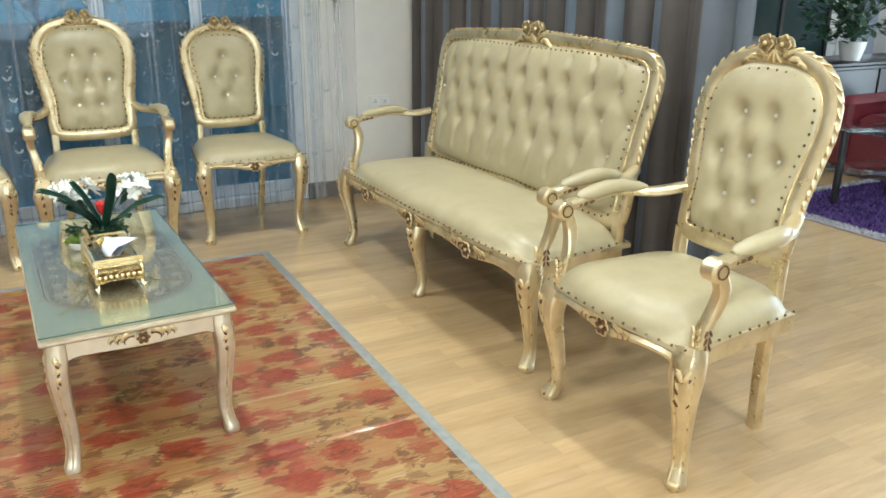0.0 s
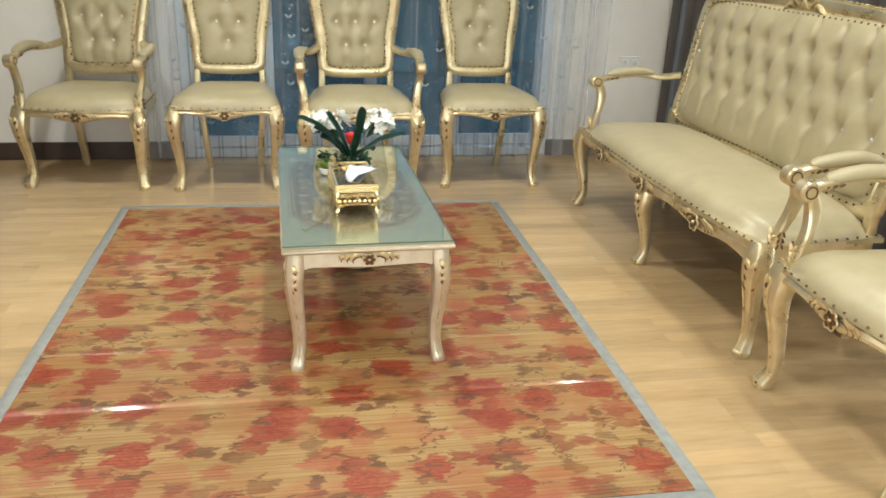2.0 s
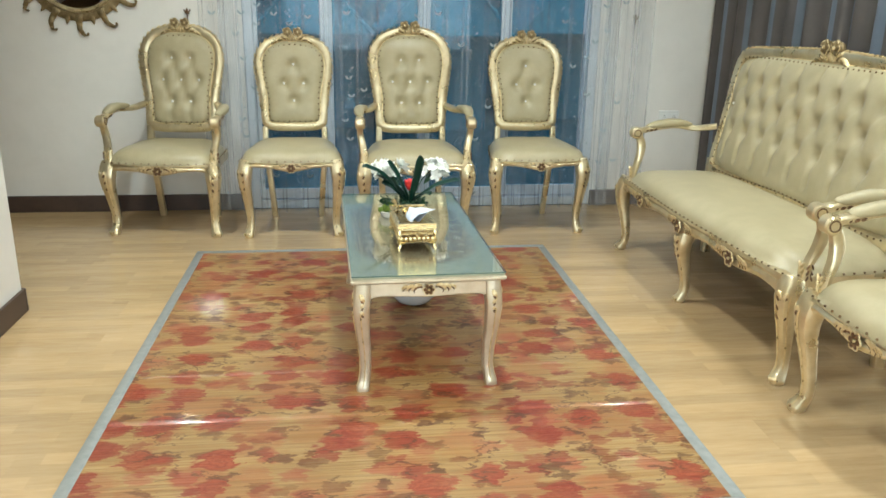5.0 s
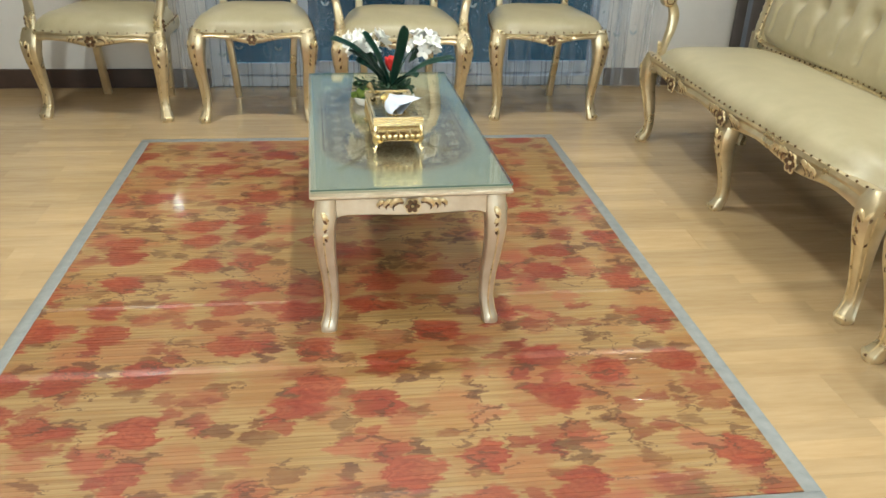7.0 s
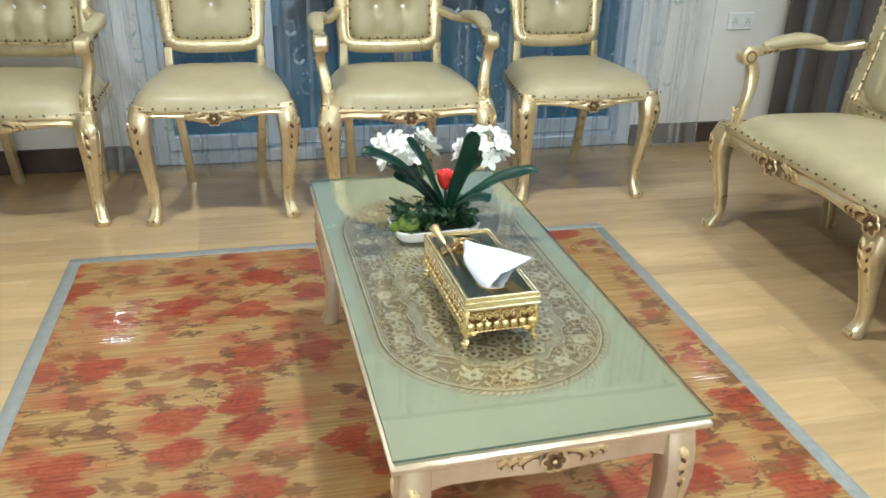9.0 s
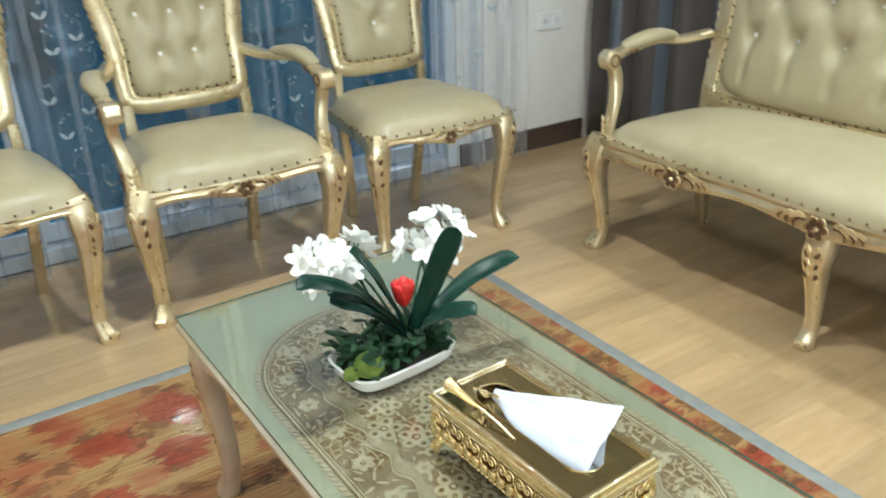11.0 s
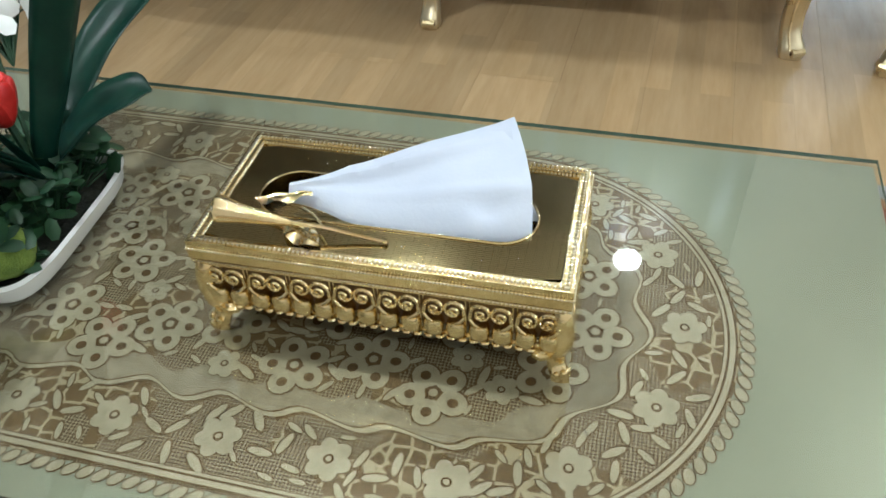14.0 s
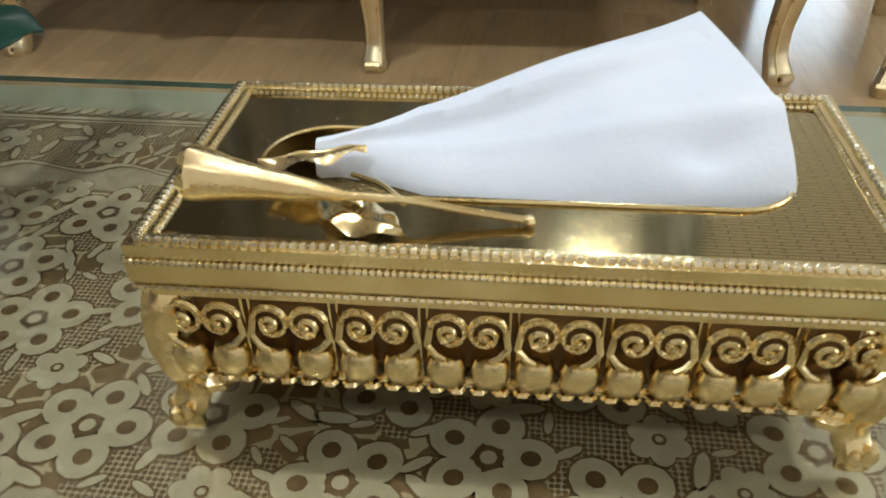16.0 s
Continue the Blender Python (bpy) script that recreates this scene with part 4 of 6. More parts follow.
        for k in range(3):
            m = Matrix.Rotation(s * (-0.5 + 0.55 * k), 3, "Y")
            gold.blob((s * (0.038 + 0.022 * k) * q, cy - 0.006, crest_z + (0.002 - 0.010 * k) * q), (0.028 * q, 0.009 * q, 0.009 * q), m, 8, 5)
            dark.blob((s * (0.046 + 0.022 * k) * q, cy - 0.010, crest_z - (0.005 + 0.010 * k) * q), (0.017 * q, 0.007 * q, 0.0055 * q), m, 6, 4)
    for k in (-1, 0, 1):
        gold.blob((0.014 * k, cy - 0.006, crest_z - 0.004), (0.007, 0.010, 0.026), Matrix.Rotation(-k * 0.5, 3, "Y"), 8, 5)
    part("crest", gold, M_CARVE, frame_ob, "gilded carved crest")
    part("crest_carving", dark, M_ANTIQUE, frame_ob, "carved roses with a dark wash")
    return frame_ob


def seat_cushion(parent, hwf, hwb, yf, yb, z, puff, n=22, m=22):
    def fn(a, b):
        u, v = math.sin((a - 0.5) * math.pi), math.sin((b - 0.5) * math.pi)
        y = (yf + yb) / 2 + (yb - yf) / 2 * v * math.sqrt(1 - 0.05 * u * u)
        w = hwf + (hwb - hwf) * (v + 1) / 2
        x = u * w * math.sqrt(1 - 0.05 * v * v)
        if v < 0:
            y -= 0.022 * (1 - u * u) * (-v)
        e = min(1.0, (abs(u) ** 6 + abs(v) ** 6) ** (1 / 6))
        h = puff * (1 - e ** 4.5) ** 0.48
        wob = 0.0025 * math.sin(9 * x / hwf + 3 * y * 9) * (1 - e)
        return (x, y, z + h + wob)

    cushion = part("seat_cushion", Geo().grid(n, m, fn), M_LEATHER, parent, "padded champagne leatherette seat", sharp=80)
    part("seat_deck", Geo().box((0, (yf + yb) / 2, z - 0.010), (2 * hwb - 0.01, yb - yf - 0.03, 0.018)), M_LEATHER, parent)
    edge = [fn(i / 60, 0.0) for i in range(61)]
    side_r = [fn(1.0, i / 30) for i in range(31)]
    side_l = [fn(0.0, i / 30) for i in range(31)]
    nails = Geo()
    ctr = Vector((0, (yf + yb) / 2, z))
    for line in (edge, side_r, side_l):
        for p in arc_len(line, 0.045):
            v = (p - ctr)
            v.z = 0
            q = p + v.normalized() * 0.002
            nails.blob((q.x, q.y, z + 0.010), (0.0046, 0.0046, 0.0046), None, 6, 4)
    tagged(part("nail_trim", nails, M_NAIL, cushion), kind="stuff")
    return cushion


def seat_rails(parent, hwf, hwb, yf, yb, z0, z1, dips=(0.0,), span=0.10):
    """Front rail with a shaped lower edge, side and back rails."""
    n = 40

    def low(x):
        d = 0.0
        for q in dips:
            d = max(d, math.exp(-((x - q) / span) ** 2))
        side = max(0.0, (abs(x) - hwf * 0.72) / (hwf * 0.28))
        return z0 - 0.026 * d - 0.040 * side ** 2 + 0.016

    def front(a, b):
        x = -hwf + 2 * hwf * a
        bow = -0.022 * (1 - (x / hwf) ** 2)
        ring = [(-0.006, 0), (-0.020, 0.12), (-0.024, 0.35), (-0.016, 0.6), (-0.024, 0.8), (-0.020, 1), (0.020, 1), (0.020, 0)]
        dy, k = ring[round(b * 8) % 8]
        zl = low(x)
        return (x, yf + bow + dy, zl + (z1 - zl) * k)

    part("front_rail", Geo().grid(n, 8, front), M_FRAME, parent)
    for s in (-1, 1):
        g = Geo().loft([(s * hwf, yf + 0.01, (z0 + z1) / 2), (s * (hwf + hwb) / 2, (yf + yb) / 2, (z0 + z1) / 2 + 0.006), (s * hwb, yb, (z0 + z1) / 2)], (0.018, (z1 - z0) / 2), (1, 0, 0), 12, 5.0)
        part("side_rail", g, M_FRAME, parent)
    part("back_rail", Geo().box((0, yb, (z0 + z1) / 2), (2 * hwb - 0.036, 0.03, z1 - z0 - 0.002), None, 0.006), M_FRAME, parent)


def rail_ornaments(parent, xs, y_of, z, size=0.026, n=3):
    for x in xs:
        gold, dark = Geo(), Geo()
        c = Vector((x, y_of(x) + 0.008, z - 0.006))
        rosette(dark, gold, c, size * 0.72, FRONT)
        for s in (-1, 1):
            leaf_run(dark, gold, c + Vector((s * size * 0.72, 0, 0.002)), s, size, FRONT, n, 0.002)
        orn = part("carved_ornament", gold, M_CARVE, parent, "gilded leaf scrolls round a rosette")
        part("rosette", dark, M_DARK, orn, "dark-washed carved rosette")


def arm(parent, s, hx, yfront, yback, bx, bz, zf, seat_z, post_x):
    """An open arm: padded rest, front scroll, shaped upright."""
    top = spline([(s * bx, yback, bz), (s * (bx + 0.05 * (hx > bx)), yback - 0.10, bz - 0.018), (s * hx, yback - 0.23, zf + 0.030), (s * hx, yfront + 0.08, zf + 0.012), (s * hx, yfront + 0.012, zf)], 5)
    n = len(top)
    g = Geo().loft(top, [(0.020 + 0.007 * math.sin(i / n * 9), 0.0165) for i in range(n)], (1, 0, 0), 10, 3.0)
    rest = part("armrest", g, M_FRAME, parent)
    c = Vector((s * hx, yfront, zf - 0.010))
    rot = Matrix.Rotation(radians(90), 3, "Y")
    scroll = Geo().turn([(0.0, -0.027), (0.018, -0.029), (0.028, -0.027), (0.034, -0.020), (0.034, 0.020), (0.028, 0.027), (0.018, 0.029), (0.0, 0.027)], c, 18, 0, rot)
    part("scroll", scroll, M_FRAME, rest)
    for e in (-1, 1):
        ring = Geo()
        pts = [c + Vector((e * 0.0285, 0.019 * math.cos(k / 14 * 6.28), 0.019 * math.sin(k / 14 * 6.28))) for k in range(14)]
        ring.tube(pts, 0.0032, 5, 0, (1, 0, 0), True)
        part("scroll_ring", ring, M_DARK, rest)
    for i in range(3):
        p = Vector((s * (hx + 0.021), yfront + 0.055 + 0.026 * i, zf + 0.004 + 0.003 * i))
        part("carved_groove", Geo().blob(p, (0.004, 0.012, 0.006), Matrix.Rotation(0.4, 3, "X"), 6, 4), M_DARK, rest)
        p.x = s * (hx - 0.021)
        part("carved_groove", Geo().blob(p, (0.004, 0.012, 0.006), Matrix.Rotation(0.4, 3, "X"), 6, 4), M_DARK, rest)
    mid = top[int(n * 0.60)]
    pad = Geo()
    pts = [top[int(n * q)] + Vector((0, 0, 0.017)) for q in (0.30, 0.36, 0.45, 0.55, 0.66, 0.74, 0.80)]
    pad.loft(pts, [(0.010, 0.007), (0.024, 0.017), (0.029, 0.023), (0.031, 0.025), (0.029, 0.023), (0.023, 0.016), (0.010, 0.007)], (1, 0, 0), 12, 2.4)
    pd = part("arm_pad", pad, M_LEATHER, rest, "small leatherette arm pad")
    post = spline([(s * hx, yfront + 0.014, zf - 0.02), (s * hx, yfront + 0.036, zf - 0.075), (s * (hx + post_x) / 2, yfront + 0.030, (zf + seat_z) / 2 - 0.005), (s * post_x, yfront + 0.006, seat_z + 0.055), (s * post_x, yfront - 0.012, seat_z - 0.02)], 5)
    m = len(post)
    up = part("arm_post", Geo().loft(post, [(0.019 + 0.008 * (i / m) ** 2, 0.019 + 0.005 * math.sin(i / m * 6)) for i in range(m)], (1, 0, 0), 10, 3.2), M_FRAME, parent)
    gold, dark = Geo(), Geo()
    for k in range(3):
        for e in (-1, 1):
            p = Vector((s * post_x + e * 0.009, yfront - 0.022 + 0.002 * k, seat_z + 0.055 - 0.022 * k))
            gold.blob(p, (0.0055, 0.006, 0.014), Matrix.Rotation(e * 0.4, 3, "Y"), 6, 4)
            p = Vector((s * (post_x + 0.024), yfront + e * 0.009 + 0.002, seat_z + 0.05 - 0.022 * k))
            dark.blob(p, (0.005, 0.004, 0.012), Matrix.Rotation(e * 0.4, 3, "X"), 6, 4)
    part("post_carving", gold, M_CARVE, up)
    part("post_wash", dark, M_DARK, up)


def side_chair(label):
    c = thing("side_chair", label, "chair", "gilt side chairs")
    seat_rails(c, 0.286, 0.222, -0.250, 0.215, 0.415, 0.468)
    seat_cushion(c, 0.308, 0.240, -0.280, 0.238, 0.462, 0.086)
    for s in (-1, 1):
        cabriole(c, s * 0.258, -0.235, 0.468, s * 0.62, -0.78)
        bl = spline([(s * 0.185, 0.205, 0.60), (s * 0.185, 0.200, 0.46), (s * 0.168, 0.208, 0.25), (s * 0.150, 0.232, 0.0)], 4)
        part("back_leg", Geo().loft(bl, (0.019, 0.019), (1, 0, 0), 10, 4.0), M_FRAME, c)
    half = [(0.0, 0.600), (0.115, 0.603), (0.168, 0.618), (0.180, 0.66), (0.186, 0.76), (0.204, 0.88), (0.216, 0.975), (0.203, 1.05), (0.155, 1.108), (0.08, 1.136), (0.0, 1.146)]
    bt = [(0, 0.985), (-0.062, 0.868), (0.062, 0.868), (0, 0.762)]
    links = [(bt[0], bt[1]), (bt[0], bt[2]), (bt[1], bt[3]), (bt[2], bt[3])]
    tufted_back(c, half, 0.021, 0.200, 0.21, 0.60, bt, links, 0.040, 30, 36, 0.026, 1.150)
    rail_ornaments(c, [0.0], lambda x: -0.298, 0.436, 0.042, 3)
    return c


def arm_chair(label):
    c = thing("armchair", label, "armchair", "gilt armchairs")
    seat_rails(c, 0.312, 0.258, -0.250, 0.225, 0.385, 0.445)
    seat_cushion(c, 0.322, 0.272, -0.276, 0.245, 0.440, 0.094, 24, 24)
    for s in (-1, 1):
        cabriole(c, s * 0.300, -0.232, 0.445, s * 0.5, -0.86, 1.1)
        bl = spline([(s * 0.205, 0.215, 0.60), (s * 0.205, 0.210, 0.44), (s * 0.190, 0.215, 0.25), (s * 0.178, 0.238, 0.0)], 4)
        part("back_leg", Geo().loft(bl, (0.021, 0.021), (1, 0, 0), 10, 4.0), M_FRAME, c)
        arm(c, s, 0.333, -0.215, 0.235, 0.225, 0.735, 0.692, 0.445, 0.312)
    half = [(0.0, 0.585), (0.13, 0.588), (0.188, 0.603), (0.200, 0.65), (0.203, 0.76), (0.222, 0.89), (0.236, 0.995), (0.222, 1.085), (0.170, 1.150), (0.09, 1.182), (0.0, 1.193)]
    top, mid, low = [(-0.058, 1.015), (0.058, 1.015)], [(-0.113, 0.880), (0, 0.880), (0.113, 0.880)], [(-0.058, 0.748), (0.058, 0.748)]
    links = [(a, b) for a in top for b in mid if abs(a[0] - b[0]) < 0.08] + [(a, b) for a in low for b in mid if abs(a[0] - b[0]) < 0.08]
    links += [((-0.058, 0.748), (-0.058, 0.64)), ((0.058, 0.748), (0.058, 0.64))]
    tufted_back(c, half, 0.023, 0.212, 0.21, 0.585, top + mid + low, links, 0.044, 34, 42, 0.028, 1.196)
    rail_ornaments(c, [0.0], lambda x: -0.300, 0.412, 0.046, 3)
    return c


def settee():
    c = thing("settee", "long gilt carved settee with a button-tufted champagne leatherette back", "sofa")
    seat_rails(c, 0.885, 0.80, -0.250, 0.235, 0.358, 0.432, (-0.50, 0.0, 0.50), 0.15)
    seat_cushion(c, 0.890, 0.845, -0.272, 0.275, 0.425, 0.095, 44, 22)
    for s in (-1, 1):
        cabriole(c, s * 0.865, -0.232, 0.425, s * 0.5, -0.86, 1.1)
        bl = spline([(s * 0.80, 0.225, 0.55), (s * 0.80, 0.220, 0.42), (s * 0.79, 0.222, 0.25), (s * 0.78, 0.240, 0.0)], 4)
        part("back_leg", Geo().loft(bl, (0.022, 0.022), (1, 0, 0), 10, 4.0), M_FRAME, c)
        arm(c, s, 0.895, -0.200, 0.255, 0.84, 0.725, 0.692, 0.425, 0.878)
    cabriole(c, 0.0, -0.246, 0.372, 0.0, -1.0, 1.0)
    half = [(0.0, 0.488), (0.58, 0.488), (0.765, 0.498), (0.800, 0.54), (0.798, 0.70), (0.808, 0.86), (0.822, 1.00), (0.815, 1.080), (0.77, 1.125), (0.66, 1.140), (0.40, 1.152), (0.15, 1.162), (0.0, 1.165)]
    r1 = [(-0.66 + 0.165 * i, 0.995) for i in range(9)]
    r2 = [(-0.7425 + 0.165 * i, 0.868) for i in range(10)]
    r3 = [(-0.66 + 0.165 * i, 0.738) for i in range(9)]
    links = [(a, b) for q in (r1, r3) for a in q for b in r2 if abs(a[0] - b[0]) < 0.1]
    links += [(a, (a[0], 1.10)) for a in r1] + [(a, (a[0], 0.60)) for a in r3]
    tufted_back(c, half, 0.025, 0.225, 0.205, 0.488, r1 + r2 + r3, links, 0.050, 150, 40, 0.030, 1.168, 0.030, 0.032, True, 1.45)
    rail_ornaments(c, [-0.50, 0.0, 0.50], lambda x: -0.306 + 0.022 * (x / 0.885) ** 2, 0.390, 0.052, 3)
    return c


ch = side_chair("pale gold carved side chair with a tufted oval back")
ch.matrix_basis = pose(0.020, 0.520, 0)
copy_thing(ch, pose(-1.476, 0.534, 0))
ac = arm_chair("pale gold carved armchair with a crystal-buttoned back before the window")
ac.matrix_basis = pose(-0.735, 0.530, 0)
a2 = copy_thing(ac, pose(-2.213, 0.596, 0, 0, 0, -6.9))
tagged(a2, "pale gold carved armchair turned slightly, against the cream wall")
a3 = copy_thing(ac, pose(0.690, -2.342, 0, 0, 0, -89))
tagged(a3, "gold carved armchair with crystal-buttoned back beside the settee")
settee().matrix_basis = pose(0.706, -0.952, 0, 0, 0, -89)


# ---------- coffee table ----------
TABLE = pose(-0.881, -1.168, 0, 0, 0, 1.8)
TW, TL, TZ = 0.278, 0.626, 0.460


def coffee_table():
    t = thing("coffee_table", "cream and gold carved coffee table with cabriole legs", "coffee table", at=TABLE)
    top = Geo().box((0, 0, 0.4375), (2 * TW, 2 * TL, 0.019), None, 0.006)
    part("top_moulding", top, M_CREAM, t)
    part("tabletop", Geo().box((0, 0, 0.4500), (2 * TW - 0.012, 2 * TL - 0.012, 0.006)), M_TOP, t, "sage cream painted top")

    def apron(length, name, at):
        n = 30

        def fn(a, b):
            x = -length / 2 + length * a
            e = abs(2 * a - 1)
            zl = 0.372 - 0.006 * math.exp(-(x / 0.09) ** 2) - 0.030 * max(0, (e - 0.72) / 0.28) ** 2
            ring = [(0.0, 0), (-0.006, 0.08), (-0.006, 0.9), (0.0, 1), (0.018, 1), (0.018, 0)]
            dy, k = ring[round(b * 6) % 6]
            return (x, dy, zl + (0.428 - zl) * k)

        part(name, Geo().grid(n, 6, fn), M_CREAM, t, at=at)

    apron(2 * TW - 0.075, "end_apron", pose(0, -TL + 0.030, 0))
    apron(2 * TW - 0.075, "end_apron", pose(0, TL - 0.030, 0, 0, 0, 180))
    apron(2 * TL - 0.10, "side_apron", pose(-TW + 0.030, 0, 0, 0, 0, -90))
    apron(2 * TL - 0.10, "side_apron", pose(TW - 0.030, 0, 0, 0, 0, 90))
    for sx in (-1, 1):
        for sy in (-1, 1):
            d = Vector((sx, sy, 0)).normalized()
            x, y = sx * (TW - 0.045), sy * (TL - 0.045)
            prof = [(0.428, 0.000, 0.029), (0.37, 0.006, 0.032), (0.32, 0.010, 0.030), (0.24, 0.004, 0.025), (0.16, -0.006, 0.0215), (0.09, -0.008, 0.0195), (0.045, 0.000, 0.0205), (0.018, 0.009, 0.0235), (0.0, 0.011, 0.0215)]
            pts = spline([Vector((x, y, z)) + d * o for z, o, r in prof], 4)
            rr = []
            for i in range(len(prof) - 1):
                rr += [prof[i][2] + (prof[i + 1][2] - prof[i][2]) * q / 4 for q in range(4)]
            rr.append(prof[-1][2])
            leg = part("leg", Geo().loft(pts, [(r, r) for r in rr], (1, 0, 0), 12, 3.4), M_CREAM, t)
            gold, dark = Geo(), Geo()
            sd = Vector((-d.y, d.x, 0))
            for e in (-1, 1):
                gold.tube([q + d * (r * 0.84) + sd * (e * r * 0.62) for q, r in zip(pts[8:-5], rr[8:-5])], 0.0028, 5)
            for face_dir in (Vector((0, sy, 0)), Vector((sx, 0, 0))):
                f = turned_face(math.degrees(math.atan2(face_dir.y, face_dir.x)) + 90)
                for i in range(3):
                    p = Vector((x, y, 0.375 - 0.027 * i)) + d * 0.008 + face_dir * (0.0275 - 0.001 * i)
                    m = f @ Matrix.Rotation(0.5 if i % 2 else -0.5, 3, "Y")
                    gold.blob(p, (0.011, 0.007, 0.019), m, 6, 4)
                    dark.blob(p + Vector((0, 0, -0.012)) + face_dir * 0.001, (0.006, 0.006, 0.010), m, 6, 4)
            part("knee_carving", gold, M_CARVE, leg)
            part("carving_wash", dark, M_DARK, leg)
    for deg, dist in ((0, TL - 0.0235), (180, TL - 0.0235), (-90, TW - 0.0235), (90, TW - 0.0235)):
        gold, dark = Geo(), Geo()
        f = turned_face(deg)
        c = f @ Vector((0, dist, 0.398))
        rosette(dark, gold, c, 0.024, f)
        for s in (-1, 1):
            leaf_run(dark, gold, c + f @ Vector((s * 0.022, 0, 0.000)), s, 0.042, f, 3, 0.002)
        orn = part("carved_ornament", gold, M_CARVE, t, "gilded leaf spray round a rosette")
        part("rosette", dark, M_DARK, orn, "dark-washed rosette")


coffee_table()
g = Geo().box((0, 0, 0.4576), (2 * TW - 0.006, 2 * TL - 0.006, 0.0048), None, 0.0)
g.k = [0, 0, 1, 1, 1, 1]
glass_top = tagged(part("glass_sheet", g, [M_TABGLASS, M_GLASSEDGE], at=TABLE), "clear glass sheet with green edges lying on the coffee table", "glass sheet")
glass_top.visible_shadow = False


def lace_runner():
    """Long oval doily under the glass: net ground, flowers, scrolls, looped border."""
    HL, HW = 0.483, 0.238
    t = thing("lace_doily", "long oval gold and cream lace doily with flowers under the glass", "doily", at=TABLE @ pose(-0.006, -0.010, 0.4532))

    def track(off, n):
        r = HW - off
        L = HL - HW
        per = 4 * L + 2 * math.pi * r
        out = []
        for i in range(n):
            d = per * i / n
            if d < 2 * L:
                out.append(Vector((r, -L + d, 0)))
            elif d < 2 * L + math.pi * r:
                a = (d - 2 * L) / r
                out.append(Vector((r * math.cos(a), L + r * math.sin(a), 0)))
            elif d < 4 * L + math.pi * r:
                out.append(Vector((-r, L - (d - 2 * L - math.pi * r), 0)))
            else:
                a = (d - 4 * L - math.pi * r) / r + math.pi
                out.append(Vector((r * math.cos(a), -L + r * math.sin(a), 0)))
        return out

    rim = track(0.010, 120)
    base = Geo().add([Vector((0, 0, 0.0002))] + [Vector((p.x, p.y, 0.0002)) for p in rim], [(0, i + 1, (i + 1) % 120 + 1) for i in range(120)])
    part("net_ground", base, M_LACE, t, "taupe net ground")

    pale, dark = Geo(), Geo()

    def disc(geo, c, rx, ry, ang, z, n=10):
        ca, sa = math.cos(ang), math.sin(ang)
        vs = [(c[0] + rx * math.cos(k * 6.2832 / n) * ca - ry * math.sin(k * 6.2832 / n) * sa, c[1] + rx * math.cos(k * 6.2832 / n) * sa + ry * math.sin(k * 6.2832 / n) * ca, z) for k in range(n)]
        geo.add(vs, [tuple(range(n))])

    def band(geo, off, w, z, n=160, wave=0.0, waves=0):
        a, b = track(off, n), track(off + w, n)
        vs = []
        for i in range(n):
            k = wave * math.sin(i / n * 6.2832 * waves)
            for p in (a[i], b[i]):
                q = p * (1 - k / max(p.length, 0.01))
                vs.append((q.x, q.y, z))
        geo.add(vs, [(2 * i, 2 * i + 1, (2 * i + 3) % (2 * n), (2 * i + 2) % (2 * n)) for i in range(n)])

    def blossom(c, r, ang, n=5, hole=True):
        for k in range(n):
            a = ang + k * 6.2832 / n
            p = (c[0] + 0.60 * r * math.cos(a), c[1] + 0.60 * r * math.sin(a))
            # brown rim under each petal paints its shadow
            disc(dark, p, r * 0.47, r * 0.44, a, 0.00035)
            disc(pale, p, r * 0.42, r * 0.38, a, 0.00060 + 0.00001 * k, 12)
            if hole:
                disc(dark, (c[0] + 0.62 * r * math.cos(a), c[1] + 0.62 * r * math.sin(a)), r * 0.16, r * 0.15, a, 0.00085, 8)
        disc(dark, c, r * 0.24, r * 0.24, 0, 0.00090, 8)
        disc(pale, c, r * 0.13, r * 0.13, 0, 0.00110, 8)

    def leaf(c, r, ang):
        disc(dark, c, r, r * 0.40, ang, 0.00033, 8)
        disc(pale, c, r * 0.84, r * 0.27, ang, 0.00055, 8)

    rnd = random.Random(7)
    placed = []

    def inside(x, y, off):
        L, r = HL - HW, HW - off
        yy = max(0.0, abs(y) - L)
        return math.hypot(x, yy) <= r

    # flower band at the rim, then the field
    ringp = track(0.056, 46)
    for i, p in enumerate(ringp):
        a = rnd.uniform(0, 6.28)
        if i % 2 == 0:
            blossom(p, 0.019, a, 6, False)
        else:
            for k in (-1, 1):
                q = p + Vector((p.y, -p.x, 0)).normalized() * 0.010 * k
                leaf(q, 0.013, math.atan2(p.y, p.x) + k * 0.9)
        placed.append((p.x, p.y, 0.019))
    tries = 0
    while tries < 5000:
        tries += 1
        big = tries < 2200
        r = 0.031 if big else rnd.choice((0.015, 0.019))
        x, y = rnd.uniform(-HW, HW), rnd.uniform(-HL, HL)
        if not inside(x, y, 0.112 + r * 0.4) or any(math.hypot(x - a, y - b) < (r + c) * 0.90 for a, b, c in placed):
            continue
        placed.append((x, y, r))
        blossom((x, y), r, rnd.uniform(0, 6.28), 5 if big else 6, big)
    for _ in range(6000):
        x, y = rnd.uniform(-HW, HW), rnd.uniform(-HL, HL)
        if inside(x, y, 0.03) and (inside(x, y, 0.120) or not inside(x, y, 0.080)) and all(math.hypot(x - a, y - b) > c * 0.85 + 0.006 for a, b, c in placed):
            placed.append((x, y, 0.008))
            leaf((x, y), rnd.uniform(0.007, 0.014), rnd.uniform(0, 6.28))
    # bands and looped edge
    band(dark, 0.012, 0.012, 0.00028)
    band(pale, 0.0140, 0.0045, 0.00050)
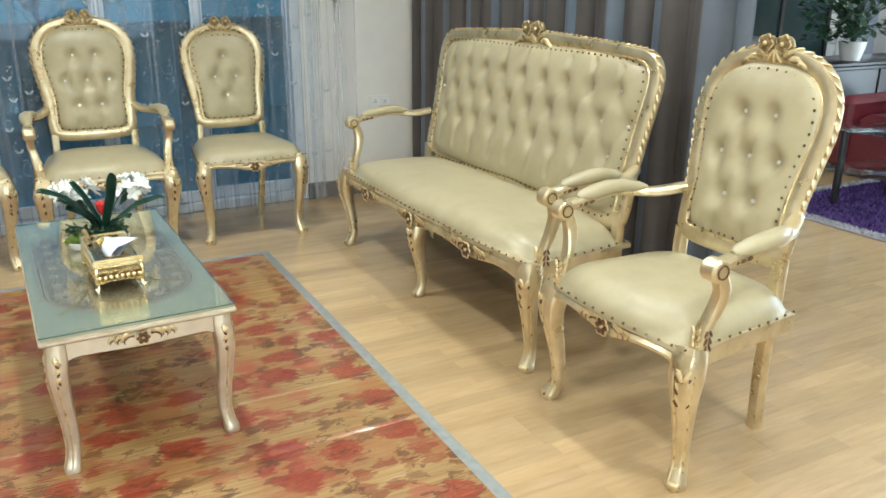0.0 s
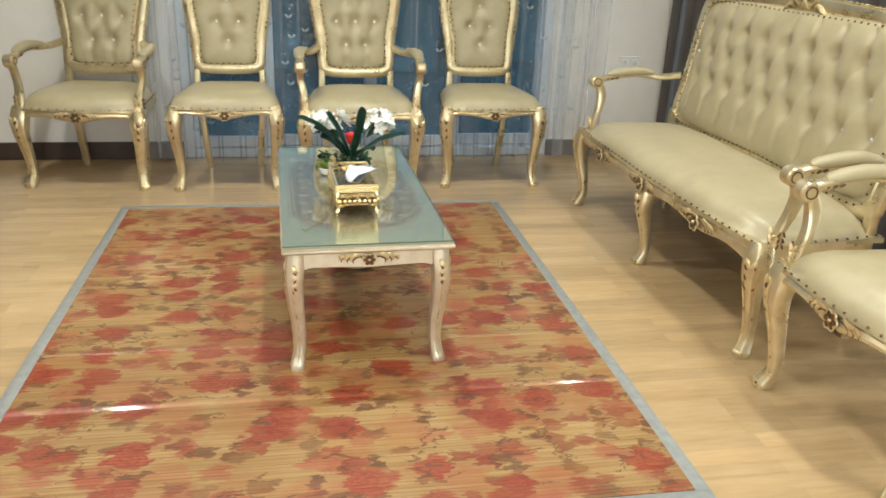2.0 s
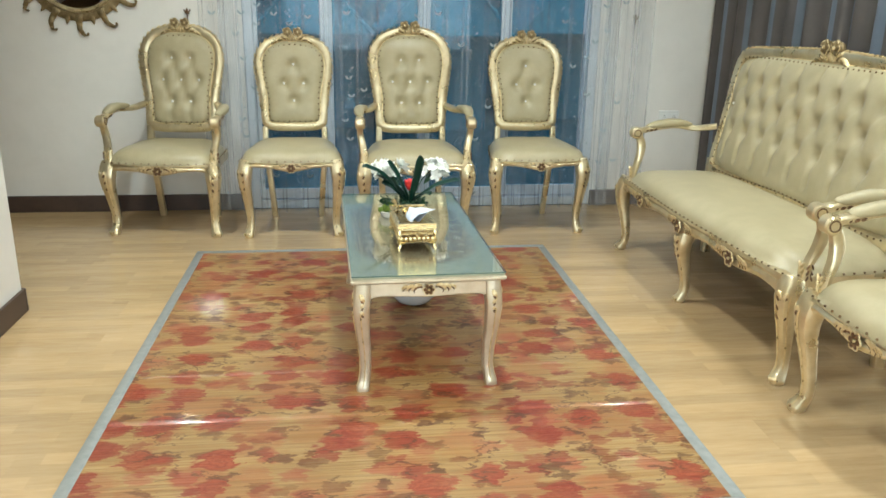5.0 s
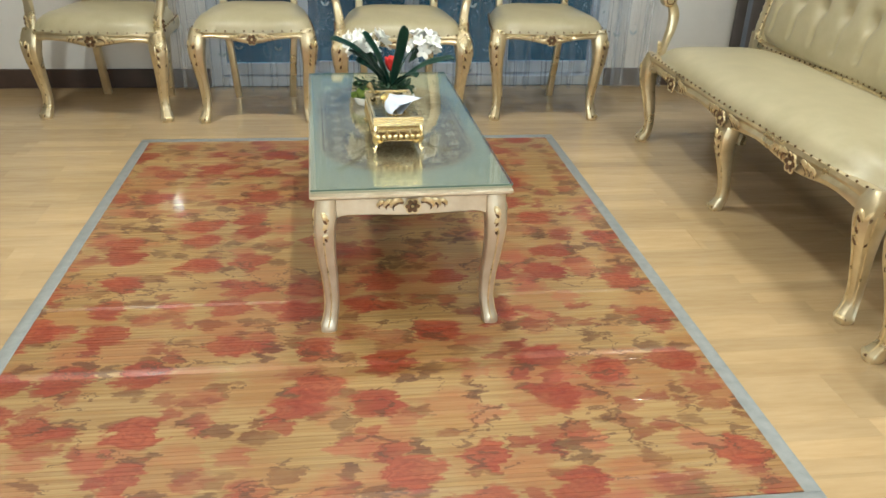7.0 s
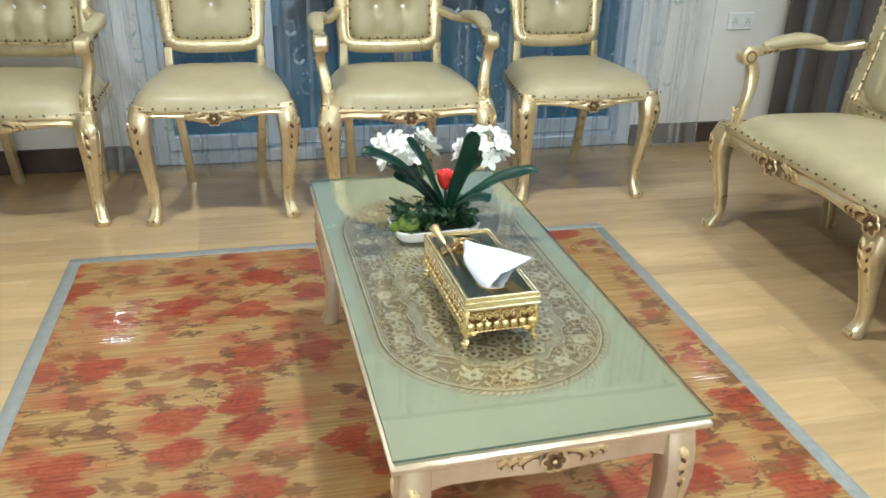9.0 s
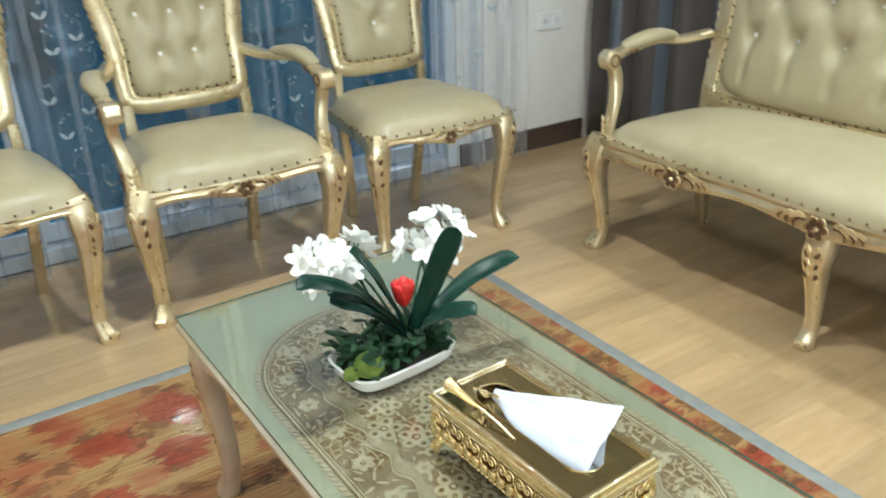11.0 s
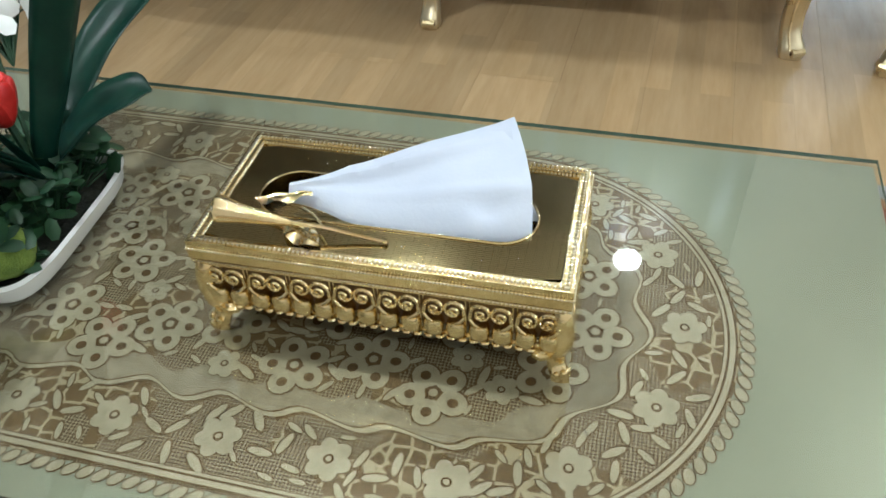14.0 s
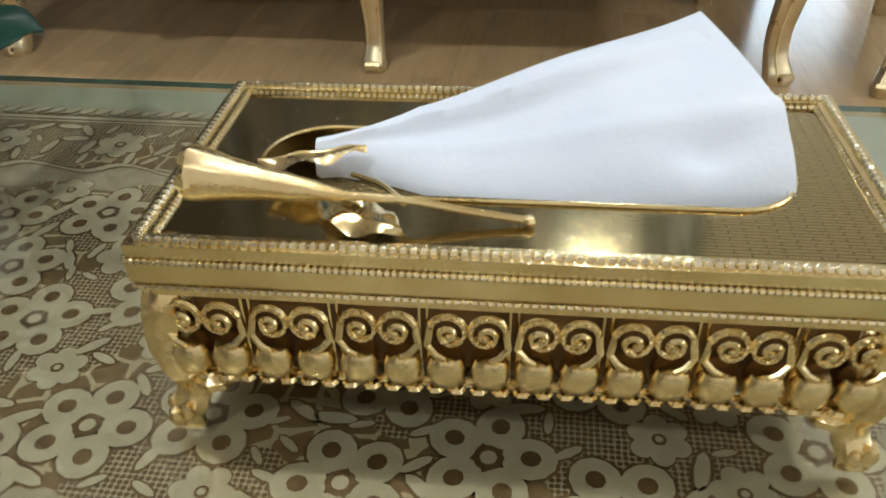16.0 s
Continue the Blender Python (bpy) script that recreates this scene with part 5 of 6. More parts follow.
    band(pale, 0.0205, 0.0025, 0.00050)
    soft_net = Geo()
    band(soft_net, 0.090, 0.024, 0.00026, 200, 0.007, 26)
    part("pale_band", soft_net, M_LACEB, t, "pale net band")
    band(dark, 0.086, 0.007, 0.00030, 200, 0.007, 26)
    band(pale, 0.088, 0.0035, 0.00052, 200, 0.007, 26)
    chain = track(0.004, 186)
    for i, p in enumerate(chain):
        run = chain[(i + 1) % 186] - chain[i - 1]
        # brown rim paints the shading between the twists of the cord
        disc(dark, p, 0.0078, 0.0056, math.atan2(run.y, run.x) + 0.75, 0.00040, 10)
        disc(pale, p, 0.0072, 0.0043, math.atan2(run.y, run.x) + 0.75, 0.00062 + 0.00002 * (i % 2), 10)
    tagged(part("outline", dark, M_LACED, t, "brown holes and bands, with the shadow round petals in colour"), kind="stuff")
    tagged(part("flowers", pale, M_LACEP, t, "pale gold woven flowers and leaves"), kind="stuff")


lace_runner()


# ---------- tissue box ----------
BOX = pose(-0.890, -1.360, TZ + 0.0005, 0, 0, 3.0)


def tissue_box():
    b = thing("tissue_box", "ornate gold tissue box with scrollwork sides and a rose", "tissue box", at=BOX)
    hx, hy = 0.0745, 0.1525
    z1, z2 = 0.0825, 0.1065
    # lid: stepped rim round an engraved plate with a slot
    lid = part("lid", Geo().box((0, 0, z1 + 0.003), (2 * hx - 0.02, 2 * hy - 0.02, 0.004)), M_GOLD, b, "gold lid with a beaded rim")

    def rim_band(ox, oy, w, za, zb):
        vs = []
        for x, y in ((ox, oy), (ox - w, oy - w)):
            for z in (za, zb):
                vs += [(-x, -y, z), (x, -y, z), (x, y, z), (-x, y, z)]
        fs = []
        for i in range(4):
            k = (i + 1) % 4
            fs += [(i, k, 4 + k, 4 + i), (4 + i, 4 + k, 12 + k, 12 + i), (12 + i, 12 + k, 8 + k, 8 + i), (8 + i, 8 + k, k, i)]
        part("rim_band", Geo().add(vs, fs), M_GOLD, lid)

    rim_band(hx - 0.0025, hy - 0.0025, 0.010, z1, z1 + 0.0065)
    rim_band(hx, hy, 0.011, z1 + 0.0065, z1 + 0.0150)
    rim_band(hx - 0.0012, hy - 0.0012, 0.0105, z1 + 0.0150, z1 + 0.0185)
    rim_band(hx - 0.0005, hy - 0.0005, 0.0090, z1 + 0.0185, z2)
    beads = Geo()
    for off, zz, r in ((0.0045, z2 + 0.0004, 0.0022), (0.0095, z2 - 0.0024, 0.0018), (0.0012, z1 + 0.0036, 0.0019), (-0.0002, z1 + 0.0168, 0.0016)):
        ax, ay = hx - off, hy - off
        loop = [Vector((-ax, -ay, zz)), Vector((ax, -ay, zz)), Vector((ax, ay, zz)), Vector((-ax, ay, zz)), Vector((-ax, -ay, zz))]
        for p in arc_len(loop, r * 1.75):
            beads.blob(p, (r, r, r * 0.9), None, 5, 4)
    tagged(part("beading", beads, M_BEAD, lid, "pale gold beads"), kind="stuff")
    # plate with slot
    px, py = hx - 0.0105, hy - 0.0105
    sl, sw = 0.117, 0.030
    n = 64
    vs, fs = [], []
    for i in range(n):
        a = 2 * math.pi * i / n
        c, s = math.cos(a), math.sin(a)
        k = 1 / max(abs(c) / px, abs(s) / py)
        vs.append((c * k, s * k, z2 - 0.0026))
        yy = (sl - sw) * (1 if s > 0 else -1) + sw * s
        vs.append((sw * c, yy if abs(s) > 1e-6 else 0.0, z2 - 0.0026))
    for i in range(n):
        j = (i + 1) % n
        fs.append((2 * i, 2 * j, 2 * j + 1, 2 * i + 1))
    part("plate", Geo().add(vs, fs), M_PLATE, lid, "finely line-engraved gold plate")
    lip = []
    for i in range(n):
        a = 2 * math.pi * (i + 0.5) / n
        lip.append(Vector((sw * math.cos(a), (sl - sw) * (1 if math.sin(a) > 0 else -1) + sw * math.sin(a), z2 - 0.0019)))
    part("slot_lip", Geo().tube(lip, 0.0011, 6, 0, (0, 0, 1), True), M_GOLD, lid)
    # dark brown block that fills the inside behind the pierced sides
    part("inner_block", Geo().box((0, 0, 0.0585), (2 * hx - 0.030, 2 * hy - 0.030, 0.046), None, 0.002), M_BOXFILL, b, "dark brown block filling the inside behind the pierced sides")
    # pierced sides: paired scrolls above upright bulbs, a frilled foot edge
    def side(length, count, at):
        g = Geo()
        step = length / count
        for i in range(count):
            x = -length / 2 + step * (i + 0.5)
            f = 1 if i % 2 else -1
            cx = x - f * step * 0.10
            pts = []
            for k in range(21):
                a = 2.9 - k / 20 * 10.2
                q = step * 0.44 * (1 - 0.86 * k / 20)
                pts.append(Vector((cx - f * q * math.cos(a), -0.002 - 0.0035 * k / 20, 0.0680 + q * 1.12 * math.sin(a))))
            g.tube(pts, [0.0019 - 0.0006 * k / 20 for k in range(21)], 6, 0, (0, 1, 0))
            for p in arc_len(pts[:12], 0.0034):
                g.blob(p + Vector((0, -0.0013, 0)), (0.0010, 0.0010, 0.0010), None, 5, 3)
            g.blob((cx, -0.0060, 0.0680), (0.0019, 0.0016, 0.0019), None, 6, 4)
            g.tube([pts[0], Vector((x + f * step * 0.40, -0.003, 0.0610)), Vector((x + f * step * 0.20, -0.005, 0.0570)), Vector((x, -0.006, 0.0555))], [0.0017, 0.0018, 0.0016, 0.0013], 6)
            for e in (-0.25, 0.25):
                g.blob((x + e * step, -0.003, 0.0352), (step * 0.22, 0.0030, 0.0026), None, 6, 4)
            if f > 0 and i < count - 1:
                for e in (-1, 1):
                    g.tube([Vector((x + step * 0.5 + e * 0.0016, 0.0, 0.0800)), Vector((x + step * 0.5 + e * 0.0016, 0.0, 0.0400))], 0.0009, 5)
        g.tube([Vector((-length / 2, -0.001, 0.0812)), Vector((length / 2, -0.001, 0.0812))], 0.0022, 6, 0, (0, 1, 0))
        g.tube([Vector((-length / 2, 0.001, 0.0360)), Vector((length / 2, 0.001, 0.0360))], 0.0022, 6, 0, (0, 1, 0))
        panel_ob = part("scrollwork_side", g, M_GOLD, b, at=at)
        drop = data("bulb", Geo().loft([(0, -0.001, z) for z in (0.0560, 0.0545, 0.0505, 0.0450, 0.0405, 0.0375)], [(step * w, 0.0072 * w * 2.2) for w in (0.14, 0.36, 0.45, 0.45, 0.40, 0.26)], (1, 0, 0), 12, 2.8), M_GOLD)
        for i in range(count):
            bulb = new("bulb", drop)
            bulb.parent = panel_ob
            bulb.matrix_basis = pose(-length / 2 + step * (i + 0.5), 0, 0)

    side(2 * hy - 0.012, 16, pose(-hx + 0.006, 0, 0, 0, 0, -90))
    side(2 * hy - 0.012, 16, pose(hx - 0.006, 0, 0, 0, 0, 90))
    side(2 * hx - 0.012, 8, pose(0, -hy + 0.006, 0))
    side(2 * hx - 0.012, 8, pose(0, hy - 0.006, 0, 0, 0, 180))
    for sx in (-1, 1):
        for sy in (-1, 1):
            d = Vector((sx, sy, 0)).normalized()
            c = Vector((sx * (hx - 0.008), sy * (hy - 0.008), 0))
            g = Geo()
            pts = [c + Vector((0, 0, 0.080)), c + d * 0.004 + Vector((0, 0, 0.066)), c + d * 0.005 + Vector((0, 0, 0.050)), c + d * -0.001 + Vector((0, 0, 0.034)), c + d * -0.001 + Vector((0, 0, 0.018)), c + d * 0.004 + Vector((0, 0, 0.008)), c + d * 0.005 + Vector((0, 0, 0.0))]
            g.loft(spline(pts, 3), [(0.0085 - 0.0005 * abs(i - 9) + 0.002 * math.sin(i), 0.008) for i in range(19)], (1, 0, 0), 8)
            for k in (-1, 1):
                q = c + Vector((-sx * 0.013, 0, 0.030)) if k > 0 else c + Vector((0, -sy * 0.013, 0.030))
                g.blob(q, (0.010, 0.010, 0.006), None, 8, 5)
                q = c + Vector((-sx * 0.022, 0, 0.034)) if k > 0 else c + Vector((0, -sy * 0.022, 0.034))
                g.blob(q, (0.007, 0.007, 0.004), None, 8, 5)
            for k in range(5):
                a = k * 1.256
                g.blob(c + d * 0.005 + Vector((0.005 * math.cos(a), 0.005 * math.sin(a), 0.010 + 0.003 * (k % 2))), (0.004, 0.004, 0.006), None, 6, 4)
            part("foot", g, M_GOLD, b)
    # rose on the lid: trumpet bud, stem, two leaves
    rz = z2 - 0.003
    bud0, bud1 = Vector((-0.058, 0.124, rz + 0.027)), Vector((-0.050, 0.070, rz + 0.014))
    ax = (bud1 - bud0).normalized()
    q = ax.to_track_quat("Z", "Y").to_matrix()
    bud = Geo().turn([(0.0, 0.006), (0.008, 0.002), (0.0108, -0.002), (0.0110, 0.002), (0.0085, 0.014), (0.0065, 0.026), (0.0055, 0.038), (0.0038, 0.048), (0.0022, 0.057)], bud0, 14, 0, q)
    for k in range(4):
        a = k * 1.57
        bud.blob(bud0 + q @ Vector((0.006 * math.cos(a), 0.006 * math.sin(a), 0.0)), (0.006, 0.006, 0.005), None, 6, 4)
    rose = part("rose", bud, M_GOLD, lid, "cast gold rosebud ornament")
    stem = spline([bud1, Vector((-0.047, 0.045, rz + 0.011)), Vector((-0.046, 0.018, rz + 0.006)), Vector((-0.046, -0.004, rz + 0.003))], 5)
    sg = Geo().tube(stem, 0.0016, 7)
    sg.blob(stem[-1], (0.003, 0.003, 0.002), None, 6, 4)
    sg.tube(spline([Vector((-0.047, 0.045, rz + 0.009)), Vector((-0.035, 0.056, rz + 0.010)), Vector((-0.026, 0.070, rz + 0.009))], 4), 0.0013, 6)
    part("stem", sg, M_GOLD, rose)
    for c, ang, tilt in (((-0.019, 0.088, rz + 0.012), 110, 18), ((-0.050, 0.064, rz + 0.005), 60, -6)):
        m = pose(*c, tilt, 0, ang)

        def lf(a, bb):
            u, v = 2 * a - 1, 2 * bb - 1
            w = 0.0105 * (1 - abs(u) ** 2.2)
            return m @ Vector((u * 0.023, v * w, 0.003 * (1 - v * v) + 0.002 * math.sin(7 * u) * (abs(v)) - 0.002 * (abs(v) < 0.1)))

        part("leaf", Geo().grid(14, 8, lf), M_GOLD, rose)
    return b


tissue_box()


def tissue():
    """The sheet pulled from the slot: a flattened fold that opens towards its raised corner."""
    s = thing("tissue", "white paper tissue pulled up through the slot of the gold box", "tissue", at=BOX)
    n, k = 44, 56
    zt = 0.1015

    def fn(a, b):
        # a: from the pinched tail to the open end, b: from one long side over the crest to the other
        y = 0.092 - 0.203 * a
        spread = 0.006 + 0.048 * a ** 0.9
        crest = 0.014 + 0.036 * a ** 1.15
        lean = 0.022 + 0.064 * a ** 1.4
        if b < 0.5:
            f = b / 0.5
            x0 = -0.010 - 0.016 * math.sin(a * 2.6)
            x = x0 + (lean - x0) * f ** 1.25
            z = zt - 0.004 + crest * math.sin(f * math.pi / 2) ** 0.8
            y += -0.003 * a * (1 - f) ** 1.5 + 0.030 * a * f * f
        else:
            f = (b - 0.5) / 0.5
            x = lean - 0.004 - (lean - 0.010 - 0.002 * a) * f
            z = zt - 0.006 + crest * math.cos(f * math.pi / 2) ** 0.9
            y += 0.030 * a * (1 - f * f) - 0.006 * a * f
        z += 0.0018 * math.sin(9 * a + 5 * b) + 0.0025 * a * math.sin(13 * b) + 0.016 * math.exp(-((b - 0.33 - 0.10 * a) / 0.026) ** 2) * a * (1 - a) * 2 - 0.007 * math.exp(-((b - 0.13) / 0.055) ** 2 - ((a - 0.84) / 0.07) ** 2) + 0.004 * math.exp(-((b - 0.24 + 0.06 * a) / 0.03) ** 2) * a ** 2
        x = -0.002 + (x + 0.002) * (0.24 + 0.76 * min(1.0, 4 * a))
        return (x, y, z)

    part("fold", Geo().grid(n, k, fn), M_TISSUE, s, sharp=80)
    end = Geo()

    def tuck(a, b):
        return (-0.014 + 0.024 * a + 0.003 * math.sin(5 * b), -0.106 + 0.008 * b * math.sin(3 * a) - 0.004 * b, 0.096 + 0.010 * b * (1 - 0.6 * a) - 0.006 * (1 - b))

    part("tucked_end", end.grid(10, 8, tuck), M_TISSUE, s, sharp=80)


tissue()


# ---------- flower arrangement ----------
def arrangement():
    o = Vector((-0.898, -0.965, TZ + 0.0005))
    f = thing("flower_arrangement", "artificial white blooms and dark strap leaves in a white ceramic tray", "flower arrangement", at=pose(o.x, o.y, o.z, 0, 0, 5))
    back = f.matrix_basis.inverted()
    loc = lambda x, y, z: back @ Vector((x, y, z))
    hx, hy = 0.108, 0.070

    def ring(e, z, n=40):
        out = []
        for i in range(n):
            a = 2 * math.pi * i / n
            c, s = math.cos(a), math.sin(a)
            out.append(((hx + e) * math.copysign(abs(c) ** 0.45, c), (hy + e) * math.copysign(abs(s) ** 0.45, s), z))
        return out

    prof = [(-0.020, 0.0), (-0.012, 0.0), (-0.003, 0.010), (0.0, 0.024), (0.002, 0.028), (-0.003, 0.029), (-0.007, 0.025), (-0.012, 0.014)]
    vs = [p for e, z in prof for p in ring(e, z)]
    fs = [(j * 40 + i, j * 40 + (i + 1) % 40, (j + 1) * 40 + (i + 1) % 40, (j + 1) * 40 + i) for j in range(len(prof) - 1) for i in range(40)]
    fs.append(tuple(range(39, -1, -1)))
    part("tray", Geo().add(vs, fs), M_CERAMIC, f, "white ceramic tray with rounded corners")
    rnd = random.Random(4)

    def soil(a, b):
        u, v = 2 * a - 1, 2 * b - 1
        return (u * (hx - 0.010) * math.sqrt(1 - 0.2 * v * v), v * (hy - 0.010) * math.sqrt(1 - 0.2 * u * u), 0.018 + 0.010 * (1 - u * u) * (1 - v * v) + 0.002 * rnd.random())

    part("soil", Geo().grid(22, 16, soil), M_SOIL, f)
    for c, r in ((loc(-0.968, -1.010, 0.506), 0.027), (loc(-1.000, -1.004, 0.496), 0.015)):
        ball = Geo().blob((0, 0, 0), (r, r * 0.95, r * 0.85), None, 16, 10)
        ball.v = [tuple(Vector(p) * (1 + 0.05 * rnd.uniform(-1, 1)) + c) for p in ball.v]
        part("moss_ball", ball, M_MOSS, f, "green moss ball")
    root = loc(-0.872, -0.985, 0.50)

    def strap(tip, mid_up, w, roll, name="strap_leaf"):
        tip = Vector(tip)
        mid = (root + tip) / 2 + Vector((0, 0, mid_up))
        line = spline([root, root * 0.7 + mid * 0.3 + Vector((0, 0, 0.012)), mid, tip * 0.72 + mid * 0.28 + Vector((0, 0, mid_up * 0.25)), tip], 6)
        n = len(line)
        d = (tip - root)
        side = Vector((-d.y, d.x, 0))
        side = side.normalized() if side.length > 0.02 else Vector((1, 0, 0))
        side = (Matrix.Rotation(roll, 3, d.normalized()) @ side).normalized()

        def fn(a, b):
            i = min(n - 1, round(a * (n - 1)))
            k = i / (n - 1)
            ww = w * (0.22 + 0.78 * math.sin(min(1.0, k * 1.25) * math.pi / 2)) * (1 - max(0.0, (k - 0.62) / 0.38) ** 2.4)
            v = 2 * b - 1
            tng = (line[min(i + 1, n - 1)] - line[max(i - 1, 0)]).normalized()
            s = (side - tng * side.dot(tng)).normalized()
            up = tng.cross(s)
            return line[i] + s * (v * ww) + up * (ww * 0.28 * (v * v) + 0.0012 * math.sin(20 * k + 3 * v))

        leaf = part(name, Geo().grid(n - 1, 6, fn), M_LEAF, f, sharp=80)
        so = leaf.modifiers.new("thick", "SOLIDIFY")
        so.thickness = 0.0008

    strap(loc(-0.829, -1.079, 0.750), 0.010, 0.021, -1.1)
    strap(loc(-0.650, -1.015, 0.622), 0.035, 0.023, 0.2)
    strap(loc(-1.082, -1.014, 0.688), 0.045, 0.027, -0.2)
    strap(loc(-0.788, -1.074, 0.575), 0.026, 0.027, 0.1)
    strap(loc(-1.020, -0.986, 0.646), 0.032, 0.027, -0.3)
    strap(loc(-0.970, -0.976, 0.706), 0.026, 0.025, -0.3)
    strap(loc(-0.995, -0.930, 0.600), 0.030, 0.026, -0.3)
    # red bloom
    rg = Geo()
    rc = loc(-0.872, -0.970, 0.596)
    for k in range(7):
        a = k * 0.897
        m = Matrix.Rotation(a, 3, "Z") @ Matrix.Rotation(0.35, 3, "Y")
        rg.blob(rc + Vector((0.010 * math.cos(a), 0.010 * math.sin(a), 0.002 * (k % 2))), (0.008, 0.014, 0.026), m, 8, 6)
    rg.blob(rc + Vector((0, 0, 0.004)), (0.014, 0.014, 0.028), None, 10, 7)
    part("red_bloom", rg, M_RED, f, "closed red flower")
    part("red_stalk", Geo().tube([root, rc], 0.004, 6), M_SPRIG, f)

    def cluster(c, ext, count, seed):
        g, gs = Geo(), Geo()
        r = random.Random(seed)
        cc = loc(*c)
        for _ in range(count):
            p = cc + Vector((r.uniform(-1, 1) * ext[0], r.uniform(-1, 1) * ext[1], r.uniform(-1, 1) * ext[2]))
            out = (p - cc + Vector((0, -0.01, 0.03))).normalized()
            q = out.to_track_quat("Z", "Y").to_matrix()
            for k in range(5):
                a = k * 1.2566 + r.uniform(-0.2, 0.2)
                m = q @ Matrix.Rotation(a, 3, "Z") @ Matrix.Rotation(-r.uniform(0.3, 0.7), 3, "Y")
                g.blob(p + m @ Vector((0.015, 0, 0.003)), (0.0185, 0.0105, 0.0018), m, 8, 4)
            gs.blob(p + out * 0.003, (0.003, 0.003, 0.003), None, 6, 4)
            gs.tube([p, (p + cc) / 2 + Vector((0, 0, -0.02)), root * 0.4 + cc * 0.6], 0.0012, 5)
        gs.tube(spline([root, (root + cc) / 2 + Vector((0, 0.01, 0.03)), cc], 5), 0.0025, 6)
        fl = part("blossom_spray", g, M_PETAL, f, "white silk blossoms", sharp=80)
        part("stems", gs, M_SPRIG, fl)

    cluster((-0.948, -0.890, 0.650), (0.066, 0.030, 0.026), 30, 1)
    cluster((-0.760, -0.900, 0.655), (0.060, 0.030, 0.026), 28, 2)
    # low foliage
    lg, r = Geo(), random.Random(9)
    for _ in range(270):
        x, y = r.uniform(-hx + 0.012, hx - 0.012), r.uniform(-hy + 0.012, hy - 0.012)
        z = r.uniform(0.030, 0.074) - 0.12 * max(0, abs(x) - 0.07)
        m = Matrix.Rotation(r.uniform(0, 6.28), 3, "Z") @ Matrix.Rotation(r.uniform(-0.9, 0.4), 3, "Y")
        s = r.uniform(0.008, 0.017)
        lg.blob((x * 1.06, y * 1.06, z), (s, s * 0.62, 0.0012), m, 7, 4)
        lg.tube([(x * 0.7, y * 0.7, 0.022), (x * 1.0, y * 1.0, z)], 0.0009, 4)
    tagged(part("low_foliage", lg, M_SPRIG, f, "small green leaves over the soil"), kind="stuff")


arrangement()


# ---------- slatted rug ----------
RX0, RX1, RY0, RY1 = -2.0, 0.0, -2.573, 0.0
rug = thing("slat_rug", "glossy bamboo-slat rug printed with red roses, bound in grey cloth", "rug")
part("backing", Geo().box(((RX0 + RX1) / 2, (RY0 + RY1) / 2, 0.002), (RX1 - RX0 - 0.01, RY1 - RY0 - 0.01, 0.003)), M_BASEB, rug)
bd = 0.043
for nm, c, s in (("border", ((RX0 + RX1) / 2, RY1 - bd / 2, 0.0045), (RX1 - RX0, bd, 0.008)), ("border", ((RX0 + RX1) / 2, RY0 + bd / 2, 0.0045), (RX1 - RX0, bd, 0.008)),
                 ("border", (RX0 + bd / 2, (RY0 + RY1) / 2, 0.0045), (bd, RY1 - RY0 - 2 * bd - 0.0006, 0.008)), ("border", (RX1 - bd / 2, (RY0 + RY1) / 2, 0.0045), (bd, RY1 - RY0 - 2 * bd - 0.0006, 0.008))):
    part(nm, Geo().box(c, s, None, 0.003), M_GREYB, rug, "grey woven binding")
SLAT = 0.0142
slat_len = RX1 - RX0 - 2 * bd - 0.001


def slat_mesh():
    h = SLAT / 2 - 0.0003
    ring = [(-h, 0.0), (-h, 0.0039), (-h * 0.93, 0.0042), (0, 0.00420), (h * 0.93, 0.0042), (h, 0.0039), (h, 0.0)]
    vs = [(sx * slat_len / 2, y, z) for sx in (-1, 1) for y, z in ring]
    return Geo().add(vs, [(i, i + 1, i + 8, i + 7) for i in range(6)] + [tuple(range(6, -1, -1)), tuple(range(7, 14))])


slat_data = data("slat", slat_mesh(), M_RUG, 4)
ny = int((RY1 - RY0 - 2 * bd) / SLAT)
srnd = random.Random(3)
for i in range(ny):
    sl = new("slat", slat_data)
    sl.parent = rug
    warp = {-1.957: 17.0, -1.942: 11.8, -1.600: 17.8}
    yy = RY0 + bd + SLAT * (i + 0.5)
    lift = [a for q, a in warp.items() if abs(yy - q) < SLAT / 2][:1]
    sl.matrix_basis = pose((RX0 + RX1) / 2, RY0 + bd + SLAT * (i + 0.5) + 0.001, 0.0032 + srnd.uniform(0, 0.0004) + (0.0012 if lift else 0), lift[0] if lift else srnd.gauss(0, 1.1), 0, 0)

# bowl on the rug under the table
bowl = Geo().turn([(0.0, 0.004), (0.040, 0.0), (0.052, 0.002), (0.080, 0.016), (0.102, 0.042), (0.112, 0.066), (0.110, 0.068), (0.098, 0.044), (0.076, 0.020), (0.046, 0.009), (0.0, 0.008)], (0, 0, 0), 40)
tagged(part("glass_bowl", bowl, M_MILKGLASS, at=pose(-0.845, -0.89, 0.0085)), "round milky glass bowl standing on the rug", "bowl")


# ---------- neighbouring sitting room ----------
prug = thing("shag_rug", "purple shag rug with a white fringe", "rug", at=pose(4.25, -1.35, 0))


